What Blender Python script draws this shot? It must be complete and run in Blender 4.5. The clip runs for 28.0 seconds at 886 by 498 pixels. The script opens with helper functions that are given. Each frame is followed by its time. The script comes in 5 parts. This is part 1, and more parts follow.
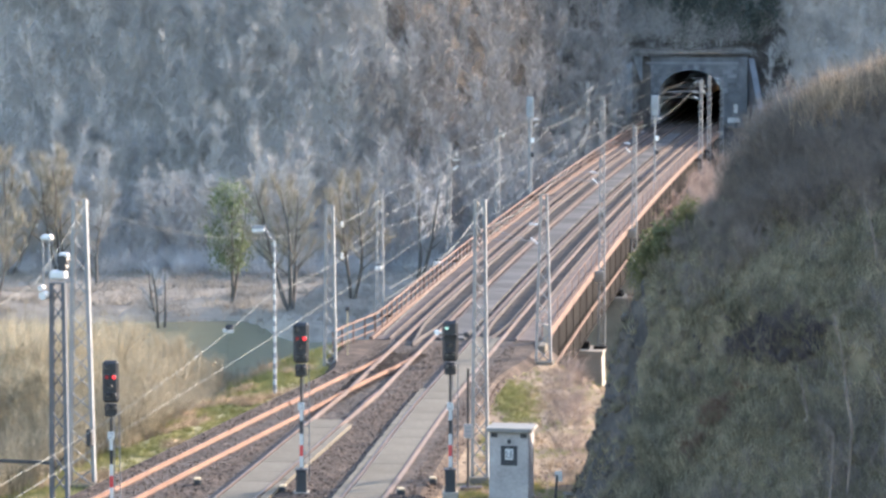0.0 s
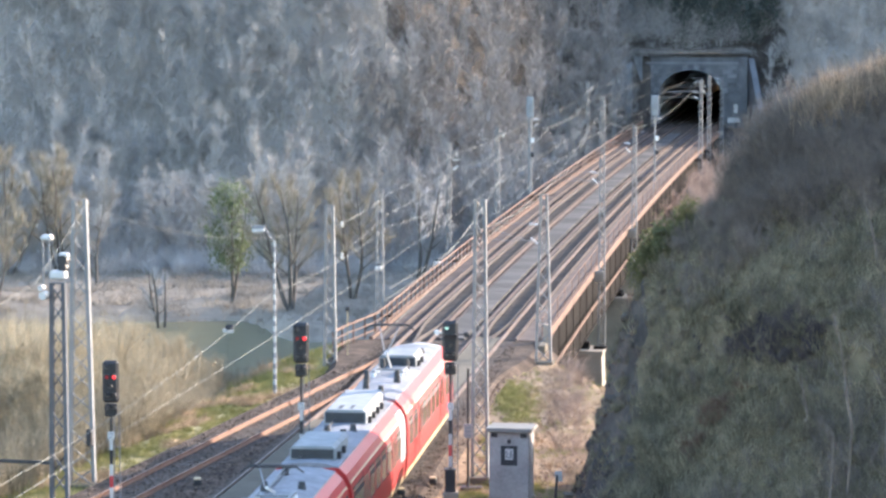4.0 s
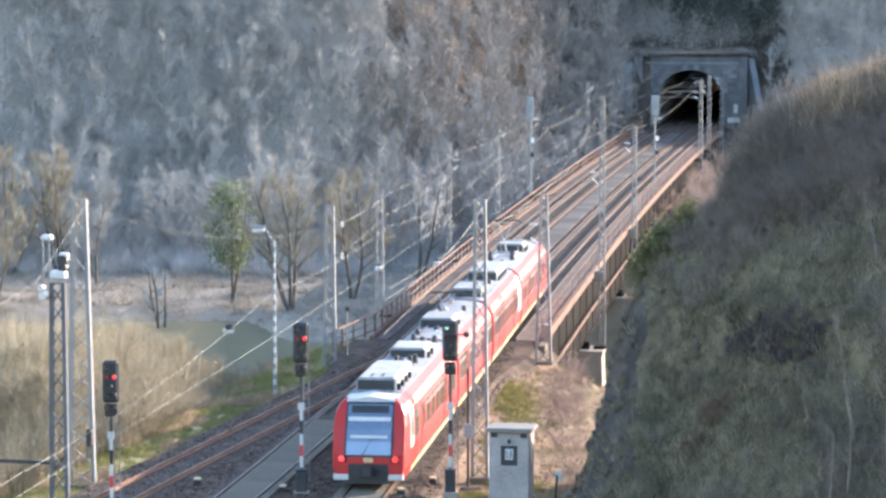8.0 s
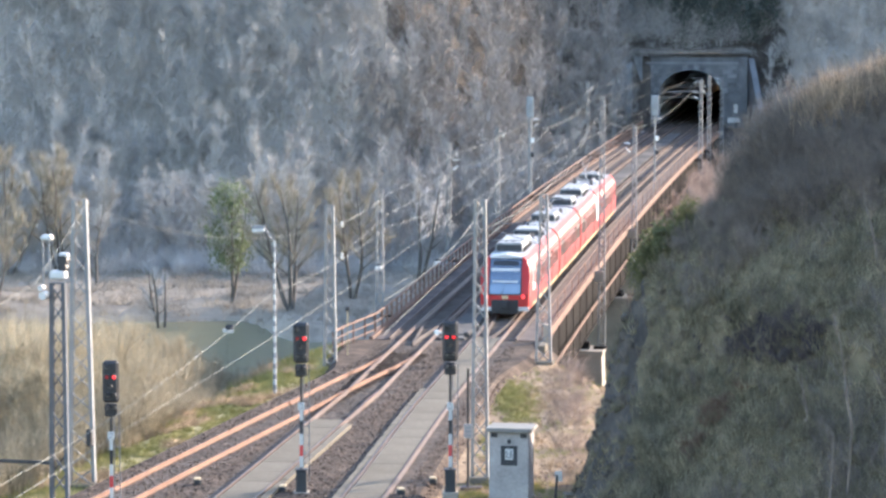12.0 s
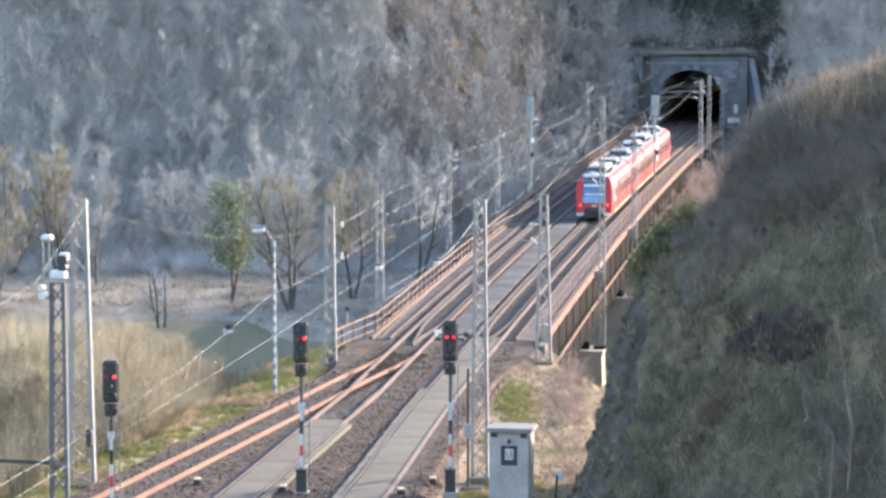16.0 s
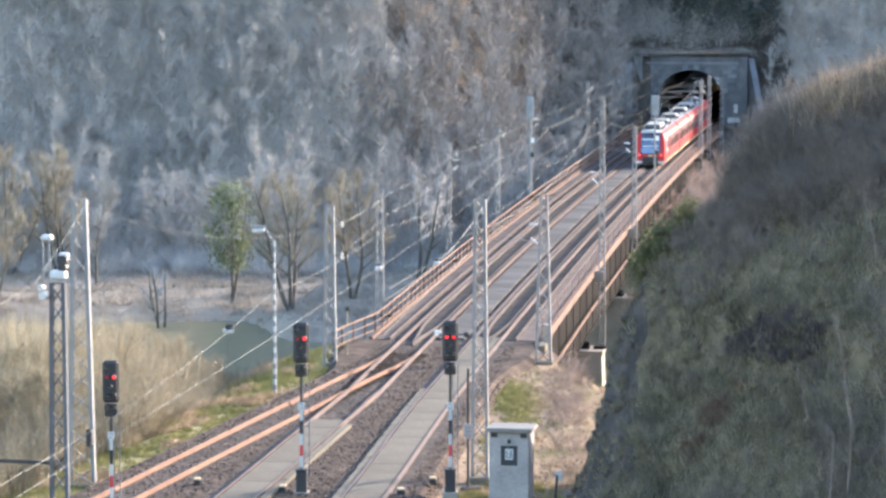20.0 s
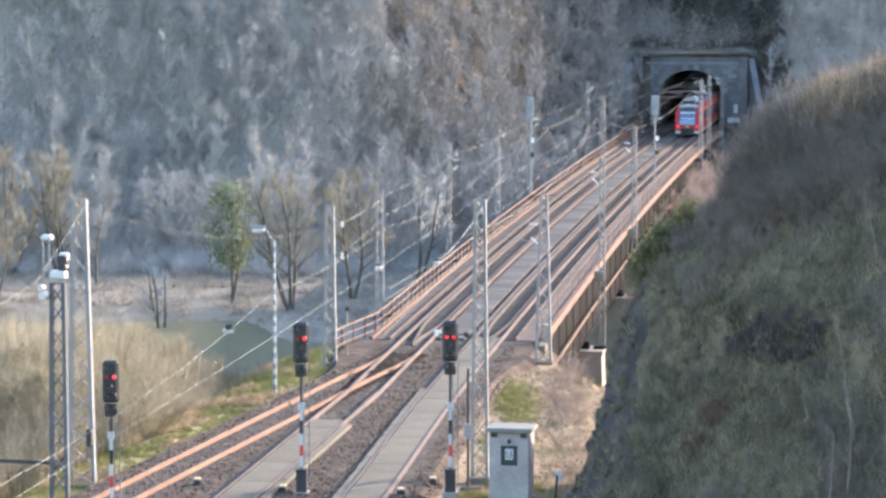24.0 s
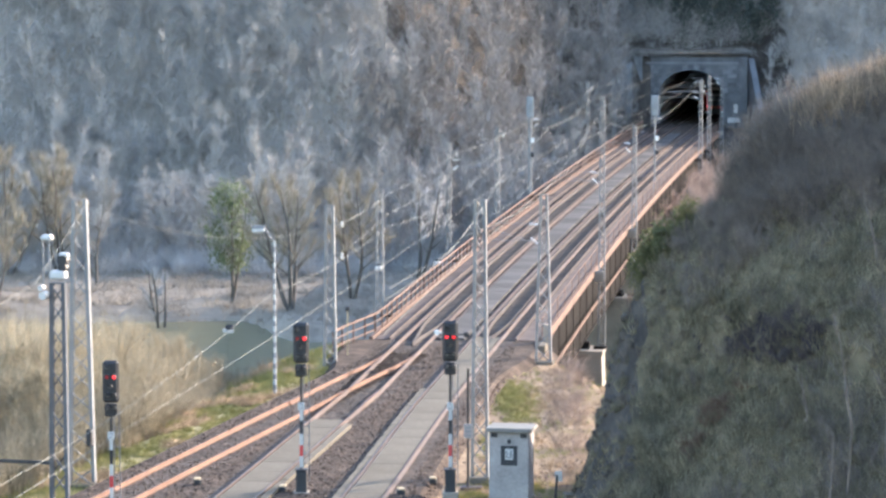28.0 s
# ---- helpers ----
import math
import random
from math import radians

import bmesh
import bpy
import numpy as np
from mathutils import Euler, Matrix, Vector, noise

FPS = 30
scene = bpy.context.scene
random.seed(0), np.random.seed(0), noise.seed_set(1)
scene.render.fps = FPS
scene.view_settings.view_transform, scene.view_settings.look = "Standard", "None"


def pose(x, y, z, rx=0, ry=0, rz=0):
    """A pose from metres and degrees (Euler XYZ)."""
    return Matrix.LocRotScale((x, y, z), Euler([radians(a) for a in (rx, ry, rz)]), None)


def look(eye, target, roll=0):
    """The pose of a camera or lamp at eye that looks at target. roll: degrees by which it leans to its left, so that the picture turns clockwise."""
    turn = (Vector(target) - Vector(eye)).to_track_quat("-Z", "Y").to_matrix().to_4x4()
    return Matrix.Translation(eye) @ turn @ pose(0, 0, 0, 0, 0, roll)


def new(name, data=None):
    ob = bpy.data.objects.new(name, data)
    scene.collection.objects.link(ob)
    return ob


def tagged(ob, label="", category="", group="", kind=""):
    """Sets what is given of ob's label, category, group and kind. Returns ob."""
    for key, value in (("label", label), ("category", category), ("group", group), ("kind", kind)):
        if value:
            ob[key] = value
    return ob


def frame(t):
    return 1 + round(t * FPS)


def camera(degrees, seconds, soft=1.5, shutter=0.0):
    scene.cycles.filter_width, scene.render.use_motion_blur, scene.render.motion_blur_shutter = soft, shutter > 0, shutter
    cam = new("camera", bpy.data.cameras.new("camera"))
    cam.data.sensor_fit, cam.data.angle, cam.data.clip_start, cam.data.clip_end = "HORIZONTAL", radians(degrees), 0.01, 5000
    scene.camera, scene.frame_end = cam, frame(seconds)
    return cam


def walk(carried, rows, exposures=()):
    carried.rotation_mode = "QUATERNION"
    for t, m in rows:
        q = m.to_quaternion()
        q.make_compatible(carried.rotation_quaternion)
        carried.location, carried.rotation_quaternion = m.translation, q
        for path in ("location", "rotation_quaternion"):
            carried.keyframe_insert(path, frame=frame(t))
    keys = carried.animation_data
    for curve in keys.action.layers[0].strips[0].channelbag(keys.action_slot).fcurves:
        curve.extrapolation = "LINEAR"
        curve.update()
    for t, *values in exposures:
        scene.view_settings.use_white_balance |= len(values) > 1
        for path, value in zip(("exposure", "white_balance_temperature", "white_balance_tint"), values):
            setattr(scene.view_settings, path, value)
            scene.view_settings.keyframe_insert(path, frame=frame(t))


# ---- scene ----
cam = camera(15.06, 28.0, soft=2.8)
VIEW = pose(0.0, 0.0, 19.7, 90.0 - 5.02, 0.0, 0.0)
walk(cam, [(0.0, VIEW), (28.0, VIEW)], exposures=[(0.0, 2.34, 5700, 17), (28.0, 2.34, 5700, 17)])

# ---- sky and sun ----
SUN_AZ, SUN_EL = 52.0, 16.5     # degrees from +y towards +x; height
world = bpy.data.worlds.new("sky")
scene.world = world
world.use_nodes = True
sky = world.node_tree.nodes.new("ShaderNodeTexSky")
sky.sky_type, sky.sun_disc = "NISHITA", False
sky.sun_elevation, sky.sun_rotation = radians(SUN_EL), radians(SUN_AZ)
sky.air_density, sky.dust_density = 1.3, 1.0
world.node_tree.links.new(sky.outputs[0], world.node_tree.nodes["Background"].inputs[0])
world.node_tree.nodes["Background"].inputs[1].default_value = 0.15
sun = new("sun", bpy.data.lights.new("sun", "SUN"))
sun.data.energy, sun.data.angle, sun.data.color = 3.6, radians(0.6), (1.0, 0.805, 0.57)
to_sun = Vector((math.sin(radians(SUN_AZ)) * math.cos(radians(SUN_EL)), math.cos(radians(SUN_AZ)) * math.cos(radians(SUN_EL)), math.sin(radians(SUN_EL))))
sun.matrix_world = look(to_sun * 300, (0, 0, 0))


# ---- materials ----
def material(name, stops, scale=4.0, rough=0.7, metal=0.0, bump=0.0, fine=30.0, spread=0.0, detail=6.0, stretch=(1, 1, 1), glow=None, spec=0.5, island=0.0, coat=0.0, thin=0.0):
    """A node material: noise at two scales through a colour ramp, bump, gloss. stops: colours from dark to light.
    spread: how far the object's own random number shifts the ramp; island: the same for each loose piece of a mesh."""
    mat = bpy.data.materials.new(name)
    mat.use_nodes = True
    n, l = mat.node_tree.nodes, mat.node_tree.links
    bsdf = n["Principled BSDF"]
    bsdf.inputs["Roughness"].default_value, bsdf.inputs["Metallic"].default_value = rough, metal
    bsdf.inputs["Specular IOR Level"].default_value = spec
    if coat:
        bsdf.inputs["Coat Weight"].default_value, bsdf.inputs["Coat Roughness"].default_value = coat, 0.33
    if glow:
        bsdf.inputs["Emission Color"].default_value = (*stops[-1], 1)
        bsdf.inputs["Emission Strength"].default_value = glow
    where = n.new("ShaderNodeTexCoord")
    mapping = n.new("ShaderNodeMapping")
    mapping.inputs["Scale"].default_value = stretch
    l.new(where.outputs["Object"], mapping.inputs["Vector"])
    big, small = n.new("ShaderNodeTexNoise"), n.new("ShaderNodeTexNoise")
    for tex, sc, de in ((big, scale, detail), (small, fine, 4.0)):
        tex.inputs["Scale"].default_value, tex.inputs["Detail"].default_value = sc, de
        l.new(mapping.outputs[0], tex.inputs["Vector"])
    mix = n.new("ShaderNodeMath")
    mix.operation = "MULTIPLY_ADD"
    mix.inputs[1].default_value = 0.4
    add = n.new("ShaderNodeMath")
    add.operation = "MULTIPLY"
    add.inputs[1].default_value = 0.6
    l.new(big.outputs[0], add.inputs[0])
    l.new(small.outputs[0], mix.inputs[0])
    l.new(add.outputs[0], mix.inputs[2])
    value = mix.outputs[0]
    for amount, node, out in ((spread, "ShaderNodeObjectInfo", "Random"), (island, "ShaderNodeNewGeometry", "Random Per Island")):
        if amount:
            info = n.new(node)
            shift = n.new("ShaderNodeMath")
            shift.operation = "MULTIPLY_ADD"
            shift.inputs[1].default_value = amount
            less = n.new("ShaderNodeMath")
            less.operation = "SUBTRACT"
            less.inputs[1].default_value = amount / 2
            l.new(value, less.inputs[0])
            l.new(info.outputs[out], shift.inputs[0])
            l.new(less.outputs[0], shift.inputs[2])
            value = shift.outputs[0]
    ramp = n.new("ShaderNodeValToRGB")
    while len(ramp.color_ramp.elements) < len(stops):
        ramp.color_ramp.elements.new(0.5)
    for k, colour in enumerate(stops):
        e = ramp.color_ramp.elements[k]
        e.position = 0.5 if len(stops) == 1 else 0.28 + 0.44 * k / (len(stops) - 1)
        e.color = (*colour, 1)
    l.new(value, ramp.inputs[0])
    l.new(ramp.outputs[0], bsdf.inputs["Base Color"])
    if thin:
        # light that shines through dry blades and leaves
        through_light, blend = n.new("ShaderNodeBsdfTranslucent"), n.new("ShaderNodeMixShader")
        blend.inputs[0].default_value = thin
        l.new(ramp.outputs[0], through_light.inputs[0])
        l.new(bsdf.outputs[0], blend.inputs[1])
        l.new(through_light.outputs[0], blend.inputs[2])
        l.new(blend.outputs[0], n["Material Output"].inputs[0])
    if bump:
        b = n.new("ShaderNodeBump")
        b.inputs["Strength"].default_value, b.inputs["Distance"].default_value = bump, 0.05
        l.new(small.outputs[0], b.inputs["Height"])
        l.new(b.outputs[0], bsdf.inputs["Normal"])
    return mat


M = {
    "ground": material("ground_grass", [(0.055, 0.047, 0.028), (0.118, 0.098, 0.06), (0.2, 0.16, 0.1)], 0.3, 0.97, bump=0.6, fine=2.5, spec=0.1, detail=9.0),
    "ballast": material("ballast", [(0.02, 0.015, 0.012), (0.066, 0.049, 0.038), (0.165, 0.12, 0.088)], 1.1, 0.97, bump=0.9, fine=7.0, spec=0.12, detail=10.0),
    "stone_bit": material("ballast_stone", [(0.03, 0.023, 0.019), (0.09, 0.068, 0.054), (0.21, 0.165, 0.13)], 2.0, 0.95, fine=8.0, spec=0.15, island=0.75),
    "rail": material("rail_steel", [(0.076, 0.049, 0.036), (0.145, 0.098, 0.072), (0.221, 0.156, 0.12)], 0.6, 0.45, 0.4, fine=20),
    "guard": material("guard_rail_steel", [(0.045, 0.036, 0.032), (0.078, 0.064, 0.057), (0.115, 0.098, 0.088)], 0.6, 0.8, 0.0, fine=20, spec=0.2),
    "sleeper": material("sleeper", [(0.04, 0.032, 0.026), (0.09, 0.073, 0.06)], 2.0, 0.9, bump=0.4, island=0.3),
    "galv": material("galvanised_steel", [(0.135, 0.14, 0.148), (0.2, 0.203, 0.205), (0.28, 0.275, 0.26)], 0.8, 0.65, 0.1, fine=25, spread=0.2, spec=0.3),
    "rustbeam": material("rusty_paint", [(0.085, 0.05, 0.036), (0.162, 0.099, 0.071), (0.246, 0.16, 0.115)], 1.2, 0.85, fine=12, bump=0.2, spread=0.2, spec=0.25),
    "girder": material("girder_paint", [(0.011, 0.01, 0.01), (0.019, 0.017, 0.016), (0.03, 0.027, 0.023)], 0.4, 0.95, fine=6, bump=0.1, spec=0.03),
    "concrete": material("concrete", [(0.16, 0.137, 0.105), (0.264, 0.228, 0.182), (0.336, 0.296, 0.238)], 0.7, 0.9, bump=0.3, fine=15),
    "red": material("red_paint", [(0.33, 0.02, 0.02), (0.385, 0.026, 0.024), (0.43, 0.034, 0.03)], 0.7, 0.42, fine=8, spec=0.3),
    "white": material("white_paint", [(0.42, 0.42, 0.41), (0.54, 0.54, 0.52)], 1.5, 0.5, fine=9),
    "glass": material("dark_glass", [(0.26, 0.235, 0.22), (0.36, 0.32, 0.3)], 0.5, 0.16, 0.8, spec=0.9),
    "black": material("black_paint", [(0.012, 0.012, 0.014), (0.03, 0.03, 0.033)], 2.0, 0.6),
    "rock": material("rock", [(0.026, 0.024, 0.022), (0.062, 0.055, 0.048), (0.125, 0.107, 0.088)], 0.6, 0.97, bump=1.0, fine=4.0, spec=0.1, detail=9.0),
    "bark": material("bark", [(0.04, 0.036, 0.03), (0.085, 0.076, 0.064), (0.14, 0.125, 0.105)], 1.0, 0.95, fine=12),
    "water": material("river_water", [(0.1, 0.098, 0.055), (0.14, 0.135, 0.08)], 0.05, 0.35, bump=0.2, fine=0.6, spec=0.25),
    "forestfloor": material("leaf_litter", [(0.2, 0.185, 0.16), (0.27, 0.245, 0.21), (0.34, 0.305, 0.26)], 0.15, 0.98, bump=0.6, fine=1.5),
    "bank": material("bank_grass", [(0.15, 0.132, 0.106), (0.235, 0.205, 0.165), (0.32, 0.28, 0.228)], 0.12, 0.98, bump=0.5, fine=1.2, spec=0.1),
    "kerb": material("dull_rust", [(0.052, 0.039, 0.032), (0.098, 0.075, 0.064), (0.15, 0.116, 0.098)], 0.8, 0.9, fine=10.0, spec=0.2),
    "reed": material("reed_grass", [(0.407, 0.301, 0.193), (0.628, 0.481, 0.323), (0.849, 0.677, 0.473)], 0.2, 0.95, fine=1.5, island=0.4, thin=0.62),
    "deck": material("bridge_deck", [(0.04, 0.033, 0.031), (0.085, 0.07, 0.064), (0.14, 0.118, 0.107)], 0.5, 0.97, fine=7.0, bump=0.6, spec=0.12, detail=9.0),
    "verge": material("verge_grass", [(0.16, 0.14, 0.062), (0.31, 0.265, 0.13), (0.46, 0.39, 0.21)], 0.35, 0.97, bump=0.5, fine=3.0, spec=0.1),
    "scree": material("scree", [(0.12, 0.08, 0.05), (0.25, 0.176, 0.11), (0.385, 0.29, 0.18)], 0.5, 0.97, bump=0.3, fine=3.0, spec=0.1, detail=10.0),
    # tone of the far twigs lifted above bark to stand for haze
    "twig": material("hazed_bare_twigs", [(0.29, 0.285, 0.27), (0.37, 0.355, 0.33), (0.46, 0.425, 0.39)], 0.045, 0.95, fine=0.5, island=0.06),
    # darker copy of the far twigs, to offset the sun on the slope
    "twig_sun_dimmed": material("twigs_dimmed_for_sun", [(0.205, 0.198, 0.192), (0.272, 0.26, 0.25), (0.345, 0.327, 0.312)], 0.06, 0.95, fine=0.6, island=0.1),
    "twig_pink": material("reddish_twigs", [(0.2, 0.15, 0.125), (0.29, 0.225, 0.188), (0.39, 0.31, 0.262)], 0.1, 0.95, fine=0.8, island=0.3, thin=0.3),
    "thicket": material("tan_thicket", [(0.16, 0.14, 0.092), (0.275, 0.238, 0.162), (0.41, 0.355, 0.25)], 0.12, 0.95, fine=0.9, island=0.4, thin=0.35),
    "twig_tan": material("tan_twigs", [(0.165, 0.15, 0.115), (0.25, 0.228, 0.175), (0.34, 0.315, 0.25)], 0.1, 0.95, fine=0.8, island=0.4, thin=0.3),
    "twig_dark": material("dark_brushwood", [(0.085, 0.069, 0.057), (0.15, 0.122, 0.099), (0.235, 0.19, 0.15)], 0.3, 0.95, fine=2.0, island=0.4),
    "straw": material("dry_grass", [(0.228, 0.176, 0.111), (0.443, 0.336, 0.212), (0.669, 0.507, 0.336)], 0.2, 0.95, fine=1.5, island=0.45, thin=0.45),
    "bracken": material("dead_bracken", [(0.12, 0.07, 0.048), (0.19, 0.112, 0.076), (0.27, 0.165, 0.112)], 0.8, 0.95, fine=3.0, island=0.4, thin=0.3),
    "heather": material("dark_heather", [(0.028, 0.022, 0.026), (0.055, 0.042, 0.046), (0.09, 0.07, 0.07)], 0.5, 0.95, fine=3.0, island=0.4),
    "olive": material("olive_grass", [(0.11, 0.096, 0.056), (0.265, 0.225, 0.136), (0.48, 0.4, 0.255)], 0.4, 0.95, fine=1.2, island=0.35, thin=0.4, detail=8.0),
    "blade": material("green_grass", [(0.138, 0.149, 0.04), (0.265, 0.264, 0.085), (0.437, 0.385, 0.16)], 0.4, 0.95, fine=2.0, island=0.4, thin=0.45),
    "ivy": material("ivy_leaves", [(0.08, 0.105, 0.05), (0.13, 0.16, 0.08), (0.19, 0.215, 0.115)], 0.6, 0.8, fine=3.0, island=0.4, thin=0.4),
    "olive_leaf": material("olive_leaves", [(0.075, 0.082, 0.034), (0.13, 0.136, 0.06), (0.2, 0.195, 0.095)], 0.6, 0.8, fine=3.0, island=0.4, thin=0.4),
    "conifer": material("conifer_needles", [(0.035, 0.05, 0.045), (0.06, 0.075, 0.065), (0.09, 0.105, 0.09)], 0.3, 0.9, fine=2.0, island=0.4),
    "slab": material("concrete_slab", [(0.09, 0.078, 0.058), (0.132, 0.116, 0.089), (0.18, 0.16, 0.126)], 0.6, 0.95, bump=0.2, fine=8.0, spread=0.1, spec=0.15),
    "plate": material("walkway_plate", [(0.05, 0.049, 0.048), (0.088, 0.084, 0.08), (0.13, 0.122, 0.115)], 0.5, 0.95, fine=7.0, spread=0.3, spec=0.12),
    "stone": material("portal_stone", [(0.085, 0.09, 0.095), (0.15, 0.157, 0.165), (0.23, 0.238, 0.246)], 0.6, 0.95, bump=0.5, fine=5.0, spread=0.35),
    # lining set pale, in place of the haze inside the tunnel mouth
    "pale_lining": material("tunnel_lining", [(0.4, 0.4, 0.41), (0.6, 0.6, 0.61)], 0.5, 0.95, bump=0.4, fine=4.0),
    "roof": material("train_roof", [(0.125, 0.132, 0.146), (0.2, 0.21, 0.23), (0.3, 0.312, 0.335)], 0.9, 0.8, fine=5.0, spec=0.25, detail=9.0),
    "unit": material("roof_unit_metal", [(0.17, 0.188, 0.195), (0.245, 0.262, 0.27), (0.32, 0.335, 0.34)], 1.5, 0.75, 0.1, fine=8.0, spread=0.2, spec=0.3, detail=9.0),
    "louvre": material("louvre_metal", [(0.025, 0.028, 0.03), (0.05, 0.052, 0.058)], 2.0, 0.6, 0.3, fine=20.0),
    "screen": material("windscreen", [(0.13, 0.16, 0.205), (0.19, 0.225, 0.275)], 0.6, 0.12, 0.7, spec=1.0),
    "cream": material("cream_skirt", [(0.47, 0.36, 0.2), (0.58, 0.45, 0.26)], 0.8, 0.6, fine=6.0),
    "rubber": material("rubber", [(0.015, 0.015, 0.016), (0.035, 0.035, 0.036)], 3.0, 0.85),
    "tail_lamp": material("tail_lamp", [(1.0, 0.02, 0.012)], 1.0, 0.4, glow=0.42),
    "red_lens": material("red_signal_lamp", [(1.0, 0.025, 0.03)], 1.0, 0.4, glow=0.45),
    "red_dim": material("dim_red_lens", [(0.4, 0.015, 0.02)], 1.0, 0.3, glow=0.06),
    "green_lens": material("green_signal_lamp", [(0.45, 0.75, 0.58)], 1.0, 0.4, glow=0.3),
    "lens": material("dark_lens", [(0.1, 0.1, 0.1), (0.2, 0.2, 0.2)], 3.0, 0.2),
    "hut": material("hut_render", [(0.2, 0.187, 0.178), (0.32, 0.3, 0.286), (0.43, 0.405, 0.385)], 1.2, 0.9, bump=0.2, fine=14.0, detail=9.0),
    "tin": material("roof_felt", [(0.14, 0.135, 0.12), (0.22, 0.21, 0.19)], 1.0, 0.8, fine=9.0),
    "signred": material("sign_red", [(0.45, 0.03, 0.03), (0.55, 0.05, 0.05)], 2.0, 0.5),
    "grey": material("grey_paint", [(0.16, 0.17, 0.18), (0.24, 0.25, 0.26)], 1.5, 0.6, fine=12.0),
    "dark_steel": material("dark_mast_steel", [(0.05, 0.055, 0.064), (0.085, 0.092, 0.104), (0.13, 0.138, 0.15)], 0.8, 0.65, 0.1, fine=25, spread=0.2, spec=0.3),
    "wire": material("copper_wire", [(0.12, 0.125, 0.105), (0.19, 0.197, 0.165)], 0.2, 0.55, 0.2),
    "insulator": material("white_insulator", [(0.7, 0.7, 0.68), (0.8, 0.8, 0.78)], 2.0, 0.25),
    "orange_rail": material("rust_bright_rail", [(0.1, 0.046, 0.024), (0.19, 0.09, 0.045), (0.29, 0.15, 0.078)], 0.8, 0.5, 0.1, fine=10.0, detail=9.0),
}


# ---- mesh helpers ----
def finish(name, bm, mat, smooth=False):
    me = bpy.data.meshes.new(name)
    bmesh.ops.recalc_face_normals(bm, faces=bm.faces)
    bm.to_mesh(me)
    bm.free()
    for m in (mat if isinstance(mat, (list, tuple)) else [mat]):
        me.materials.append(m)
    if smooth:
        for p in me.polygons:
            p.use_smooth = True
    return me


def part(name, bm, mat, parent=None, label="", smooth=False, at=None):
    """Links a bmesh (or a mesh) as one object, under a parent where one is given."""
    ob = new(name, bm if isinstance(bm, bpy.types.Mesh) else finish(name, bm, mat, smooth))
    ob.parent = parent
    if at is not None:
        ob.matrix_basis = at
    return tagged(ob, label)


def empty(name, m, label, category, group="", kind=""):
    ob = new(name)
    ob.matrix_basis = m
    return tagged(ob, label, category, group, kind)


def box(bm, x0, x1, y0, y1, z0, z1, m=None, bevel=0.0):
    geo = bmesh.ops.create_cube(bm, size=1.0, matrix=Matrix.LocRotScale(((x0 + x1) / 2, (y0 + y1) / 2, (z0 + z1) / 2), None, (x1 - x0, y1 - y0, z1 - z0)))
    verts = geo["verts"]
    if bevel:
        edges = list({e for v in verts for e in v.link_edges})
        verts = list({v for f in bmesh.ops.bevel(bm, geom=edges, offset=bevel, segments=1, affect="EDGES")["faces"] for v in f.verts})
    if m is not None:
        bmesh.ops.transform(bm, matrix=m, verts=verts)
    return bm


def boxed(*a, **k):
    return box(bmesh.new(), *a, **k)


def bar(bm, p, q, w, d=None, sides=4, taper=1.0):
    """A straight bar from p to q, w thick."""
    p, q = Vector(p), Vector(q)
    turn = (q - p).to_track_quat("Z", "Y").to_matrix().to_4x4()
    m = Matrix.Translation((p + q) / 2) @ turn @ pose(0, 0, 0, 0, 0, 45 if sides == 4 else 0)
    r = w / 2 * (1.414 if sides == 4 else 1)
    bmesh.ops.create_cone(bm, cap_ends=True, segments=sides, radius1=r, radius2=r * taper, depth=(q - p).length, matrix=m)
    return bm


def barred(*a, **k):
    return bar(bmesh.new(), *a, **k)


def ring_sweep(bm, rings, closed=True):
    """Joins rings of points, one after the other, into a skin."""
    rows = [[bm.verts.new(p) for p in ring] for ring in rings]
    n = len(rows[0])
    for a, b in zip(rows, rows[1:]):
        for k in range(n if closed else n - 1):
            bm.faces.new((a[k], a[(k + 1) % n], b[(k + 1) % n], b[k]))
    if closed:
        bm.faces.new(rows[0])
        bm.faces.new(rows[-1][::-1])
    return bm


# ---- plan: the line of the tracks ----
def smooth01(v):
    v = min(1.0, max(0.0, v))
    return v * v * (3 - 2 * v)


def line_r(y):
    """The x of the running track's centre; rail tops lie at z 0."""
    return 8.305e-05 * y * y + 0.08189 * y - 14.26 + 0.2 * smooth01((150 - y) / 28)


def heading(y):
    return math.atan(2 * 8.305e-05 * y + 0.08189)


def beside(y, off):
    """A point off metres to the right of the running track, abreast of its point at y."""
    a = heading(y)
    return Vector((line_r(y) + off * math.cos(a), y - off * math.sin(a), 0.0))


def ramp_through(pairs, x):
    """Straight lines through pairs of (x, value)."""
    if x <= pairs[0][0]:
        return pairs[0][1]
    for (a, u), (b, v) in zip(pairs, pairs[1:]):
        if x <= b:
            return u + (v - u) * (x - a) / (b - a)
    return pairs[-1][1]


BRIDGE_0, BRIDGE_1, PORTAL = 172.0, 374.0, 394.0     # y of the near abutment, the far one, the tunnel's mouth
GAP = 3.6                                            # between the two tracks


# ---- ground ----
CUT = [(3.6, -0.5), (4.6, -0.3), (5.1, 0.8), (6.2, 4.9), (7.2, 8.0), (9.2, 9.7), (10.8, 11.0), (12.5, 12.4), (13.9, 13.2), (15.9, 13.8), (30, 17), (80, 22)]


